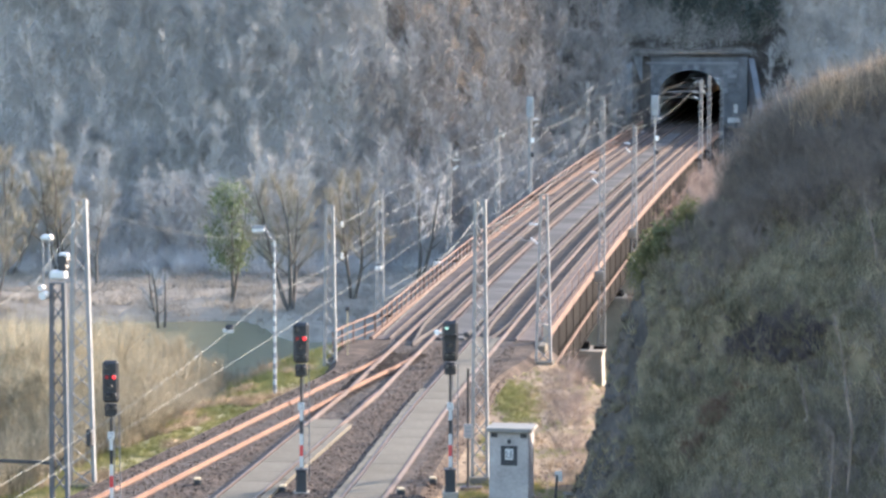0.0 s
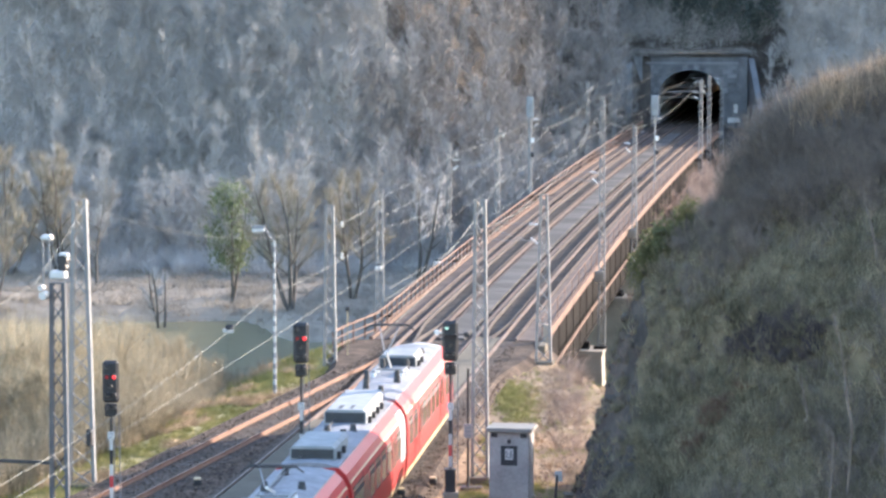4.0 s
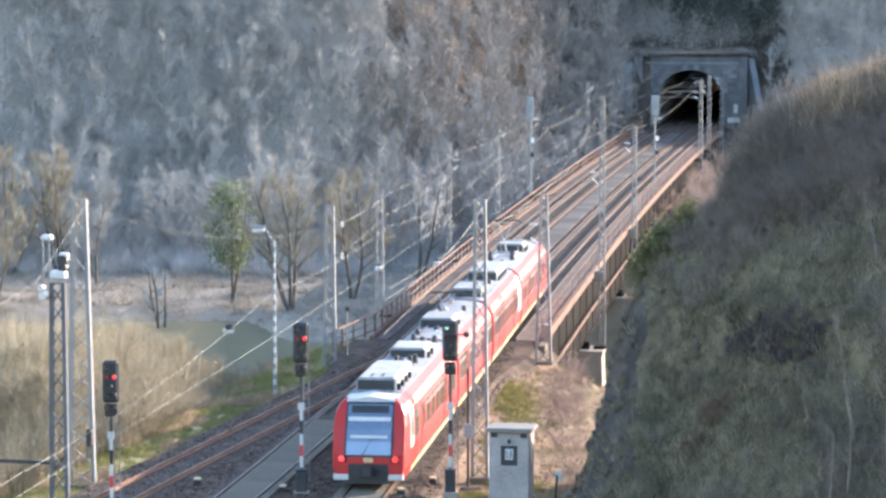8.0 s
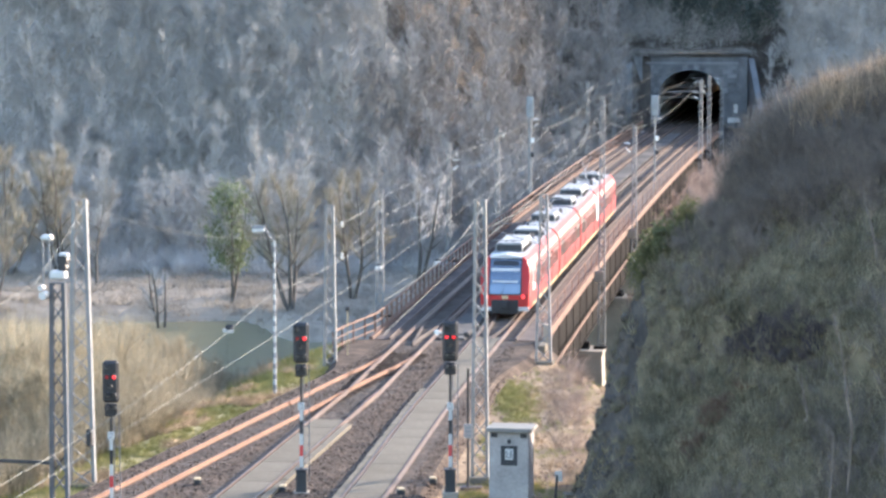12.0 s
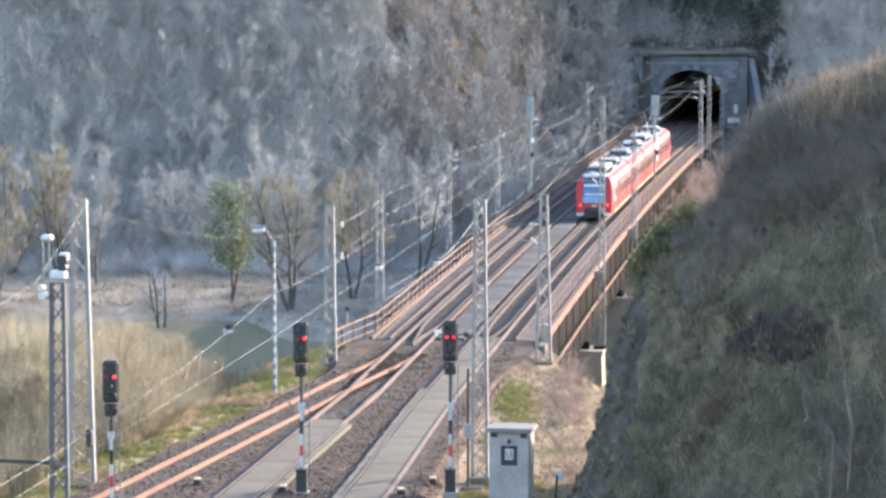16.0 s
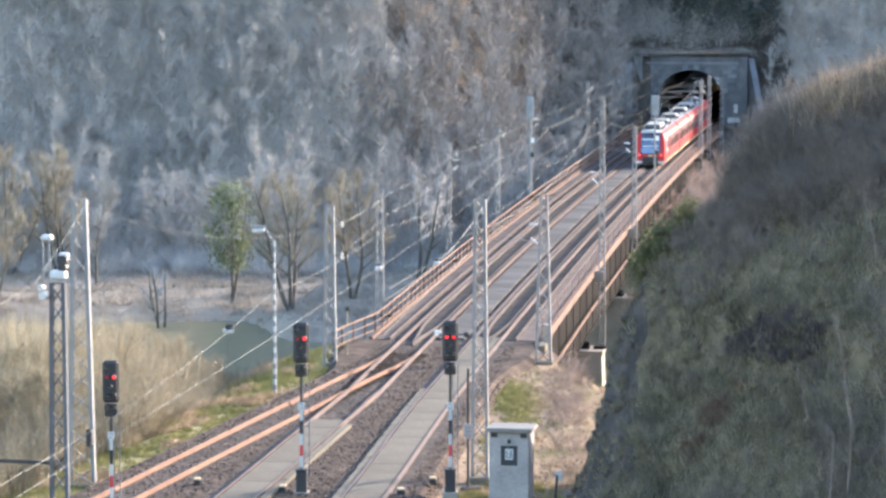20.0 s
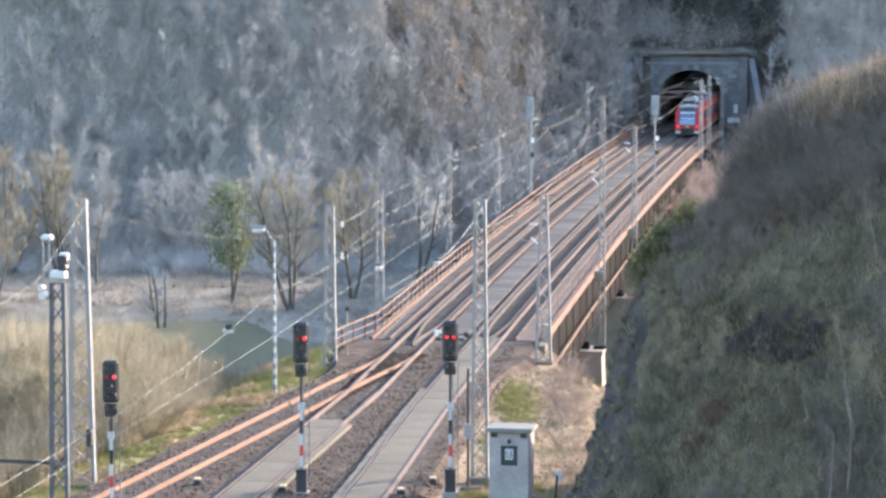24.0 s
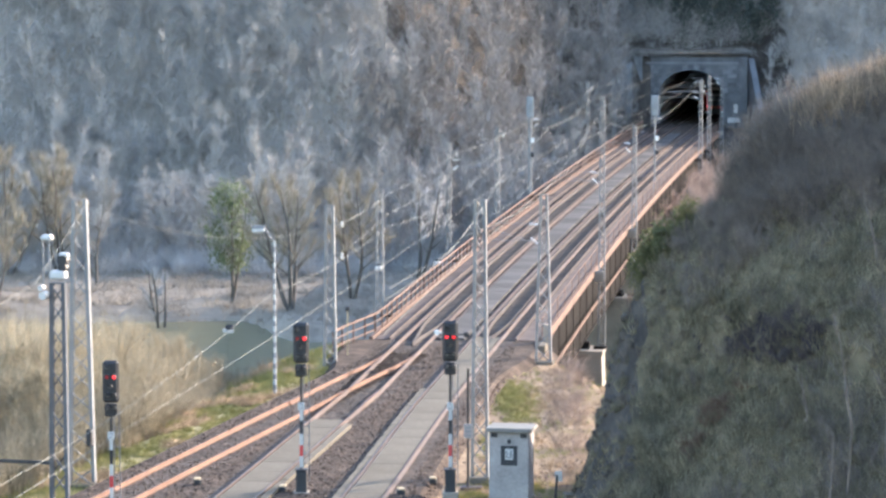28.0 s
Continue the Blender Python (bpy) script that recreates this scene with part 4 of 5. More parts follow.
def light_signal(x, y, z0, head, label, lit, box_foot=True):
    """A colour-light signal facing the station. head: height of the head's lower edge. lit: which lamps glow."""
    sig = empty("light_signal", pose(x, y, z0), label, "railway signal", "light signals before the bridge")
    part("post", barred((0, 0, 0), (0, 0, head), 0.1, sides=12), M["black"], sig, "black tubular post")
    z = 0.95
    for k, mat in enumerate(("white", "signred", "white", "black", "white")):
        part("mast_plate", boxed(-0.06, 0.06, -0.075, -0.055, z, z + (0.42 if k < 3 else 0.5) - 0.01), M[mat], sig)
        z += 0.42 if k < 3 else 0.5
    part("number_plate", boxed(-0.12, 0.12, -0.11, -0.09, 3.1, 3.38, bevel=0.008), M["white"], sig, "white plate with unreadable marks")
    for k in range(2):
        part("mark", boxed(-0.07, 0.07, -0.116, -0.108, 3.16 + 0.13 * k, 3.19 + 0.13 * k), M["grey"], sig)
    if box_foot:
        foot = part("cabinet", boxed(-0.2, 0.2, -0.25, 0.2, 0.0, 0.85, bevel=0.03), M["louvre"], sig, "dark grey foot cabinet")
        part("lid", boxed(-0.23, 0.23, -0.28, 0.23, 0.85, 0.9, bevel=0.015), M["louvre"], foot)
        part("footing", boxed(-0.3, 0.3, -0.35, 0.3, -0.6, 0.05, bevel=0.03), M["concrete"], sig)
    for dx in (0.13, 0.33):
        part("ladder_rail", barred((dx - 0.05, 0.2, 0.4), (dx - 0.05, 0.2, head + 0.4), 0.035), M["galv"], sig)
    for k in range(int((head - 0.6) / 0.35)):
        part("rung", barred((0.08, 0.2, 0.7 + 0.35 * k), (0.28, 0.2, 0.7 + 0.35 * k), 0.025), M["galv"], sig)
    back = part("head", boxed(-0.29, 0.29, -0.16, 0.1, head + 0.5, head + 2.0, bevel=0.09), M["black"], sig, "black signal head")
    low = part("lower_head", boxed(-0.22, 0.22, -0.14, 0.08, head, head + 0.46, bevel=0.05), M["black"], sig, "small black lower head")
    for name, px, pz, parent in (("lens", -0.13, 1.75, back), ("lens", -0.13, 1.42, back), ("lens", 0.13, 1.42, back), ("lens", 0.0, 1.08, back), ("lens", -0.13, 0.75, back), ("lens", 0.13, 0.75, back), ("lens", -0.12, 0.3, low), ("lens", 0.12, 0.3, low)):
        mat = lit.get((px, pz), "lens")
        part(name, disc(bmesh.new(), px, -0.17, head + pz, 0.07 if mat != "lens" else 0.06), M[mat], parent, "glowing lamp" if mat in ("red_lens", "green_lens") else "")
        part("hood", hood(bmesh.new(), px, -0.15, head + pz, 0.105), M["black"], parent)
    return sig


RED_ONE = {(0.13, 1.42): "red_lens", (-0.13, 1.42): "red_dim"}
light_signal(-11.82, 118.4, -0.6, 3.92, "black light signal with one red lamp lit, beside the siding", RED_ONE)
light_signal(-5.25, 123.2, -0.2, 4.35, "black light signal with one red lamp lit, between the tracks", RED_ONE)
signal = light_signal(0.27, 123.2, -0.2, 4.42, "black light signal turning to red behind the train", {(0.13, 1.42): "red_lens", (-0.13, 1.42): "red_lens", (-0.13, 1.75): "green_lens"})
# vanes added to hide or show the glowing lamps; no part of such signals
vanes = []
for px, pz in ((-0.13, 1.42), (0.13, 1.42), (-0.13, 1.75)):
    vanes.append((part("shutter_vane", boxed(-0.1, 0.1, -0.01, 0.01, -0.19, 0.0), M["black"], signal), px, 4.42 + pz + 0.09))
part("side_lamp", disc(barred((0.25, 0.0, 5.9), (0.55, 0.0, 5.9), 0.05), 0.6, -0.02, 5.9, 0.12, 0.14), M["black"], signal)
part("side_lamp", disc(barred((-0.25, 0.0, 5.98), (-0.45, 0.0, 5.98), 0.05), -0.5, -0.02, 5.98, 0.1, 0.14), M["insulator"], signal)

# signals seen from behind, facing the tunnel
for x, y, z, base in ((7.2, 277.0, 8.0, -0.1), (17.9, 283.0, 7.85, -0.1)):
    sig = empty("light_signal", pose(x, y, base), "grey-backed light signal facing the tunnel", "railway signal", "light signals on the bridge")
    h = z - base
    part("post", barred((0, 0, 0), (0, 0, h - 1.6), 0.16, sides=10), M["galv"], sig)
    part("head", boxed(-0.3, 0.3, -0.08, 0.12, h - 1.7, h, bevel=0.05), M["unit"], sig, "pale back of the signal head")
    part("junction_box", boxed(-0.12, 0.12, -0.2, -0.07, h - 1.1, h - 0.6, bevel=0.02), M["grey"], sig)
    if x < 10:
        part("bracket", boxed(-0.2, 2.0, -0.1, 0.1, -0.45, 0.0), M["girder"], sig, "dark steel bracket to the deck")
    for dz, mat in ((1.9, "insulator"), (3.1, "black")):
        part("equipment_box", boxed(0.05, 0.32, -0.12, 0.1, h - 1.9 - dz, h - 1.5 - dz, bevel=0.03), M[mat], sig)
    part("platform", boxed(-0.35, 0.55, -0.3, 0.3, h - 2.0, h - 1.94), M["galv"], sig)


# ---- lamps ----
def yard_lamp(x, y, z0, z1, reach):
    lamp = empty("street_lamp", pose(x, y, z0), "slender post lamp with a white lantern on a short arm", "lamp post", "post lamps")
    h = z1 - z0
    for k in range(30):
        part("post_section", barred((0, 0, h * 0.93 * k / 30), (0, 0, h * 0.93 * (k + 1) / 30 - 0.02), 0.17 - 0.0024 * k, sides=8), M["white" if k % 2 else "grey"], lamp)
    part("arm", bar(barred((0, 0, h * 0.92), (reach * 0.5, 0, h - 0.05), 0.05, sides=6), (reach * 0.5, 0, h - 0.05), (reach, 0, h), 0.05, sides=6), M["grey"], lamp)
    part("lantern", boxed(reach - 0.3, reach + 0.3, -0.14, 0.14, h - 0.2, h + 0.06, bevel=0.08), M["white"], lamp, "white lantern")
    part("hood", boxed(reach - 0.32, reach + 0.32, -0.16, 0.16, h + 0.05, h + 0.13, bevel=0.03), M["grey"], lamp)
    part("footing", boxed(-0.2, 0.2, -0.2, 0.2, -0.6, 0.1), M["concrete"], lamp)


yard_lamp(-7.72, 152.8, -0.7, 7.2, -0.72)

# lattice tower with floodlight, loudspeakers and a side bar
tower = lattice_mast(-13.05, 113.0, -0.8, 8.6, 0.6, 0.42, "lattice tower carrying lamps and white equipment boxes", leg=0.13, group="lamp tower", steel="dark_steel")
tower.name = "lamp_tower"
part("equipment_box", boxed(-0.22, 0.32, -0.25, 0.2, 9.55, 9.85, bevel=0.06), M["white"], tower, "white equipment box")
part("lantern", boxed(-0.55, -0.18, -0.2, 0.2, 10.85, 11.05, bevel=0.06), M["white"], tower, "white lantern head")
part("lantern_post", bar(barred((-0.3, 0, 9.4), (-0.3, 0, 10.9), 0.05, sides=6), (-0.52, 0, 9.3), (-0.52, 0, 10.9), 0.04, sides=6), M["grey"], tower)
part("siren", disc(disc(bmesh.new(), 0.2, 0, 10.2, 0.2, 0.3), 0.2, 0, 9.95, 0.16, 0.3), M["black"], tower, "black siren")
part("siren_cap", boxed(0.08, 0.4, -0.15, 0.15, 10.3, 10.45, bevel=0.04), M["white"], tower)
part("loudspeaker", disc(disc(bmesh.new(), -0.42, -0.2, 9.0, 0.15, 0.35), -0.55, -0.1, 9.25, 0.1, 0.3), M["white"], tower, "white horn loudspeaker")
part("side_bar", box(boxed(-3.2, -0.3, -0.04, 0.04, 3.2, 3.32), -0.32, -0.28, -0.06, 0.06, 3.1, 3.4), M["black"], tower, "dark side bar")
part("cabinet", boxed(0.75, 1.5, 12.2, 12.8, 0.15, 0.55, bevel=0.04), M["grey"], tower)
part("balance_weight", boxed(0.28, 0.5, -0.35, -0.12, 1.6, 2.25, bevel=0.04), M["black"], mast_a, "black balance weight")

# thin bank post, white lamps on the railing
stake = empty("marker_post", pose(-4.75, 165.8, -0.9), "thin tan post with a dark cap on the bank", "marker post")
part("post", barred((0, 0, 0), (0, 0, 3.0), 0.06, sides=6), M["cream"], stake)
part("cap", boxed(-0.1, 0.1, -0.08, 0.08, 2.95, 3.15, bevel=0.03), M["black"], stake)

for y, off, h in ((203.0, -6.15, 1.05), (181.5, -6.9, 2.75)):
    p = beside(y, off)
    lamp = empty("railing_lamp", Matrix.Translation((p.x, p.y, -0.25)), "small white lamp on a thin post at the railing", "lamp", "lamps along the railing")
    part("post", barred((0, 0, 0), (0, 0, h), 0.035, sides=6), M["grey"], lamp)
    part("lantern", boxed(-0.2, 0.2, -0.14, 0.14, h - 0.02, h + 0.3, bevel=0.09), M["white"], lamp, "white lantern")
    part("hood", boxed(-0.17, 0.17, -0.12, 0.12, h + 0.29, h + 0.38, bevel=0.03), M["black"], lamp)

# ---- hut ----
hut = empty("relay_hut", pose(2.55, 123.35, -0.5, 0, 0, -11), "small pale rendered hut with a flat roof beside the track", "hut")
part("body", boxed(-0.74, 0.74, -0.6, 0.6, 0, 2.62, bevel=0.02), M["hut"], hut)
part("roof", boxed(-0.86, 0.86, -0.78, 0.75, 2.62, 2.78, bevel=0.02), M["tin"], hut, "flat grey felt roof")
part("plinth", boxed(-0.79, 0.79, -0.65, 0.65, -0.4, 0.16, bevel=0.02), M["concrete"], hut)
for x in (-0.55, 0.55):
    part("vent", boxed(x - 0.12, x + 0.12, -0.625, -0.6, 2.42, 2.58), M["black"], hut)
sign = part("sign", boxed(-0.3, 0.32, -0.63, -0.603, 1.38, 2.12, bevel=0.008), M["louvre"], hut, "dark grey notice panel")
part("sign_face", boxed(-0.13, 0.17, -0.64, -0.63, 1.6, 2.0), M["white"], sign)
for x0, x1, z0, z1 in ((-0.09, -0.04, 1.66, 1.94), (0.05, 0.13, 1.66, 1.94), (-0.04, 0.05, 1.66, 1.71), (0.0, 0.05, 1.8, 1.85)):
    part("mark", boxed(x0, x1, -0.646, -0.64, z0, z1), M["grey"], sign)
part("hut_lamp", boxed(-0.05, 0.07, -0.7, -0.6, 2.2, 2.36, bevel=0.03), M["black"], hut)
part("door", boxed(0.745, 0.765, -0.45, 0.4, 0.1, 2.1), M["hut"], hut)
marker = empty("marker_post", pose(4.15, 122.9, -0.5), "short leaning white-topped marker post in the grass", "marker post")
part("post", barred((0, 0, 0), (0.08, 0, 1.0), 0.09), M["black"], marker)
part("plate", boxed(0.0, 0.26, -0.04, 0.0, 0.75, 1.15), M["white"], marker)
kilometre = empty("track_sign", pose(0.95, 125.9, -0.5), "dark post with a white label plate", "sign")
part("post", barred((0, 0, 0), (0, 0, 4.6), 0.1, sides=8), M["black"], kilometre)
part("plate", boxed(-0.15, 0.18, -0.08, -0.05, 1.95, 2.5, bevel=0.01), M["hut"], kilometre, "grey weathered plate")
for k in range(3):
    part("mark", boxed(-0.09, 0.12, -0.086, -0.078, 2.02 + 0.16 * k, 2.08 + 0.16 * k), M["grey"], kilometre)
part("foot", boxed(-0.3, 0.55, -0.2, 0.2, -0.3, 0.1, bevel=0.04), M["rail"], kilometre)
for x, y, s in ((-0.38, 125.2, 0.0), (-1.55, 122.6, 10), (-9.25, 125.0, 5), (-5.95, 123.3, 0)):
    dwarf = empty("track_box", pose(x, y, -0.2, 0, 0, s), "small track-side box with a white top", "track box", "track-side boxes")
    part("body", boxed(-0.14, 0.14, -0.2, 0.2, 0, 0.22, bevel=0.04), M["black"], dwarf)
    part("lid", boxed(-0.13, 0.13, -0.19, 0.19, 0.22, 0.27, bevel=0.02), M["cream"], dwarf)
block_box = empty("concrete_block", pose(4.72, 120.4, -0.6, 0, 0, 8), "pale concrete block at the foot of the rock", "concrete block")
part("block", boxed(-0.3, 0.3, -0.3, 0.3, 0.0, 0.75, bevel=0.04), M["slab"], block_box)
part("cap", boxed(-0.33, 0.33, -0.33, 0.33, 0.75, 0.82, bevel=0.02), M["slab"], block_box)
# signs beside the tunnel
board = empty("tunnel_sign", pose(33.9, 391.0, -0.6), "white sign board and round sign beside the tunnel", "sign")
part("post", barred((0, 0, 0), (0, 0, 3.0), 0.1), M["galv"], board)
part("board", boxed(-0.7, 0.75, -0.08, -0.04, 0.75, 1.35, bevel=0.02), M["white"], board)
part("upper_plate", boxed(0.05, 0.5, -0.08, -0.04, 1.9, 2.9, bevel=0.1), M["white"], board)


# ---- plants ----
rng = np.random.default_rng(7)


def unit(v):
    return v / (np.linalg.norm(v) + 1e-9)


class Twigs:
    """Collects tapered sticks and leaves as triangles."""

    def __init__(self):
        self.v, self.f, self.n = [], [], 0

    def stick(self, p, q, r0, r1, sides=3):
        p, q = np.asarray(p, float), np.asarray(q, float)
        d = (q - p) / (np.linalg.norm(q - p) + 1e-9)
        u = np.cross(d, (0.31, 0.95, 0.05) if abs(d[2]) > 0.5 else (0, 0, 1.0))
        u /= np.linalg.norm(u)
        w = np.cross(d, u)
        a = np.arange(sides) * 2 * math.pi / sides
        ring = np.cos(a)[:, None] * u + np.sin(a)[:, None] * w
        if r1 <= 0:
            self.v.append(np.vstack([p + ring * r0, q[None]]))
            self.f += [(self.n + k, self.n + (k + 1) % sides, self.n + sides) for k in range(sides)]
            self.n += sides + 1
        else:
            self.v.append(np.vstack([p + ring * r0, q + ring * r1]))
            for k in range(sides):
                j = (k + 1) % sides
                self.f += [(self.n + k, self.n + j, self.n + sides + j), (self.n + k, self.n + sides + j, self.n + sides + k)]
            self.n += 2 * sides

    def blade(self, p, q, r, rnd):
        """A thin sliver of a twig, one triangle."""
        u = unit(np.cross(q - p, rnd.normal(size=3))) * r
        self.v.append(np.array([p - u, p + u, q]))
        self.f.append((self.n, self.n + 1, self.n + 2))
        self.n += 3

    def leaf(self, p, size, r):
        d = r.normal(size=(3, 3)) * size
        self.v.append(np.asarray(p, float) + d)
        self.f.append((self.n, self.n + 1, self.n + 2))
        self.n += 3

    def arrays(self):
        return np.vstack(self.v), np.array(self.f, dtype=np.int64)


def mesh_of(name, v, f, mat):
    me = bpy.data.meshes.new(name)
    me.vertices.add(len(v))
    me.vertices.foreach_set("co", np.asarray(v, np.float32).ravel())
    me.loops.add(len(f) * 3)
    me.loops.foreach_set("vertex_index", np.asarray(f, np.int32).ravel())
    me.polygons.add(len(f))
    me.polygons.foreach_set("loop_start", np.arange(0, len(f) * 3, 3, dtype=np.int32))
    me.polygons.foreach_set("loop_total", np.full(len(f), 3, dtype=np.int32))
    me.materials.append(mat)
    me.update()
    me.validate()
    return me


def scatter(name, templates, spots, mat, label, category):
    """Joins copies of the templates at spots (x, y, z, turn, scale, stretch) into one object."""
    vs, fs, n = [], [], 0
    for k, (x, y, z, a, s, h) in enumerate(spots):
        v, f = templates[k % len(templates)]
        c, w = math.cos(a), math.sin(a)
        vs.append(v @ np.array([[c, w, 0], [-w, c, 0], [0, 0, 1]]) * (s, s, s * h) + (x, y, z))
        fs.append(f + n)
        n += len(v)
    ob = new(name, mesh_of(name, np.vstack(vs), np.vstack(fs), mat))
    return tagged(ob, label, category, kind="stuff")


def bare_tree(seed, h, spread, limbs, twigs, r0, fork=1, low=0.3, far=False, thin=0.034):
    """A leafless tree: (trunk and limbs, twigs) as two sets of triangles."""
    r = np.random.default_rng(seed)
    wood, fine = Twigs(), Twigs()
    tips = []
    for b in range(fork):
        lean = np.array([*(r.normal(size=2) * (0.05 if fork == 1 else 0.22)), 1.0])
        p = np.array([0.12 * r.normal() * (fork > 1), 0.12 * r.normal() * (fork > 1), -0.3])
        pts = [p]
        n = 6
        for k in range(n):
            lean = unit(lean + np.array([*(r.normal(size=2) * 0.07), 0.12]))
            pts.append(pts[-1] + lean * (h * (0.78 if fork > 1 else 0.85) / n))
        for k in range(n):
            wood.stick(pts[k], pts[k + 1], r0 * (1 - 0.8 * k / n), r0 * (1 - 0.8 * (k + 1) / n), 5)
        for k in range(limbs // fork):
            t = low + (1 - low) * (k + r.random()) / (limbs / fork)
            t = min(t, 0.999)
            j = int(t * n)
            base = pts[j] + (pts[j + 1] - pts[j]) * (t * n - j)
            a = r.random() * 6.283
            out = unit(np.array([math.cos(a), math.sin(a), 0.55 + 0.7 * t]))
            length = spread * (1.15 - 0.65 * t) * r.uniform(0.7, 1.15)
            mid = base + out * length * 0.5
            end = mid + unit(out + np.array([0, 0, 0.5]) + r.normal(size=3) * 0.2) * length * 0.55
            rr = r0 * 0.36 * (1.1 - 0.6 * t)
            wood.stick(base, mid, rr, rr * 0.6, 4)
            wood.stick(mid, end, rr * 0.6, rr * 0.2, 3)
            tips += [(base, mid), (mid, end), (mid, end)]
    for k in range(twigs):
        a, b = tips[r.integers(len(tips))]
        p = a + (b - a) * r.uniform(0.25, 1.0)
        d = unit((b - a) * 0.5 / (np.linalg.norm(b - a) + 1e-9) + r.normal(size=3) * 0.55 + np.array([0, 0, 0.45]))
        if far:
            fine.blade(p, p + d * r.uniform(0.45, 1.5), thin, r)
        else:
            fine.stick(p, p + d * r.uniform(0.45, 1.35) * h / 11, 0.022 * h / 11, 0, 3)
    return wood.arrays(), fine.arrays()


def shrub(seed, h, stems, twigs, thick=0.02, fan=0.5):
    """A leafless shrub of many stems from one root."""
    r = np.random.default_rng(seed)
    t = Twigs()
    for k in range(stems):
        d = unit(np.array([*(r.normal(size=2) * fan), 1.0]))
        p = np.array([*(r.normal(size=2) * 0.18 * h * fan), -0.1])
        length = h * r.uniform(0.55, 1.05)
        m = p + d * length * 0.5
        e = m + unit(d + r.normal(size=3) * 0.2 + np.array([0, 0, 0.15])) * length * 0.5
        t.stick(p, m, thick, thick * 0.7)
        t.stick(m, e, thick * 0.7, 0)
        for j in range(twigs):
            s = r.uniform(0.2, 0.95)
            b = p + (m - p) * s * 2 if s < 0.5 else m + (e - m) * (s - 0.5) * 2
            t.stick(b, b + unit(d + r.normal(size=3) * 0.6) * h * r.uniform(0.1, 0.3), thick * 0.5, 0)
    return t.arrays()


def tuft(seed, blades, h, w):
    r = np.random.default_rng(seed)
    t = Twigs()
    for k in range(blades):
        p = np.array([*(r.normal(size=2) * w), -0.05])
        t.stick(p, p + np.array([*(r.normal(size=2) * 0.4 * h), h * r.uniform(0.5, 1.1)]), 0.02, 0, 3)
    return t.arrays()


def both(tree):
    (v1, f1), (v2, f2) = tree
    return np.vstack([v1, v2]), np.vstack([f1, f2 + len(v1)])


def conifer(seed, h):
    r = np.random.default_rng(seed)
    t = Twigs()
    for k in range(1100):
        u = r.random() ** 0.8
        rad = (1 - u * u) * h * 0.3 + 0.1
        a = r.random() * 6.283
        q = r.uniform(0.3, 1.0) * rad
        t.leaf((math.cos(a) * q, math.sin(a) * q, h * (0.08 + 0.92 * u) - 0.25 * q), 0.16, r)
    return t.arrays()


# far woods on the slope beyond the river
def in_view(x, y, wide=6.0):
    return abs(x) < 0.1325 * y + wide


def brush_clump(seed, n=260, r0=2.3, h=3.2):
    """A low dome of fine bare twigs."""
    r = np.random.default_rng(seed)
    t = Twigs()
    for k in range(n):
        a, q = r.random() * 6.283, math.sqrt(r.random()) * r0
        p = np.array([math.cos(a) * q, math.sin(a) * q, r.uniform(-0.2, 1.0) * h * (1 - 0.6 * (q / r0) ** 2)])
        t.blade(p, p + unit(np.array([math.cos(a) * 0.5, math.sin(a) * 0.5, 1.0]) + r.normal(size=3) * 0.45) * r.uniform(0.5, 1.5), 0.03, r)
    return t.arrays()


WOODS = [both(bare_tree(20 + k, 9 + (k % 4), 2.8, 14, 760, 0.06, 1 + (k % 3 == 2), 0.15, True)) for k in range(10)]
spots, low, firs = [], [], []
mouth = beside(PORTAL, -GAP / 2)
y = 300.0
while y < 420:
    x = -66.0
    while x < 70:
        px, py = x + rng.uniform(-1.5, 1.5), y + rng.uniform(-1.5, 1.5)
        z = ground_z(px, py)
        near_line = abs(px - line_r(py) + GAP / 2) < (7.0 if py < PORTAL + 1.5 else 0.0)
        if in_view(px, py, 7) and z < 21 and not near_line and not (abs(px - mouth.x) < 8.5 and py < PORTAL + 1.6):
            fir = 24 < px < 40 and PORTAL + 1.6 < py < PORTAL + 11
            row = (px, py, z, rng.uniform(0, 6.28), rng.uniform(0.7, 1.1), rng.uniform(0.8, 1.15))
            if fir and rng.random() < 0.6:
                firs.append(row)
            elif abs(px - mouth.x) > 9 or py > PORTAL + 5:
                spots.append(row)
            for _ in range(2):
                ux, uy = px + rng.uniform(-2, 2), py + rng.uniform(-2, 2)
                if abs(ux - line_r(uy) + GAP / 2) > 6.5 or uy > PORTAL + 2:
                    low.append((ux, uy, ground_z(ux, uy), rng.uniform(0, 6.28), rng.uniform(0.6, 1.1), 1.0))
        x += 3.0
    y += 3.0
for k in range(46):
    ux, uy = mouth.x + rng.uniform(-3, 10), PORTAL + rng.uniform(2.4, 6.5)
    firs.append((ux, uy, ground_z(ux, uy) - 0.3, rng.uniform(0, 6.28), rng.uniform(0.35, 0.75), 1.0))
for k in range(300):
    ux, uy = mouth.x + rng.uniform(-13, 13), PORTAL + rng.uniform(1.5, 8)
    low.append((ux, uy, ground_z(ux, uy), rng.uniform(0, 6.28), rng.uniform(0.35, 0.7), 1.0))
for k in range(64):
    ux = mouth.x - 7.0 + 14.0 * k / 63
    low.append((ux, PORTAL + rng.uniform(0.3, 1.3), 7.9, rng.uniform(0, 6.28), rng.uniform(0.16, 0.34), 1.0))
# plants near the cutting take the darker twig copy that offsets the sun
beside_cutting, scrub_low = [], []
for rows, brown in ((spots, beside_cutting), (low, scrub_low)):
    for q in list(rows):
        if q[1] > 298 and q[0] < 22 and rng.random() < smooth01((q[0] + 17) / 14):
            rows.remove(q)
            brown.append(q)
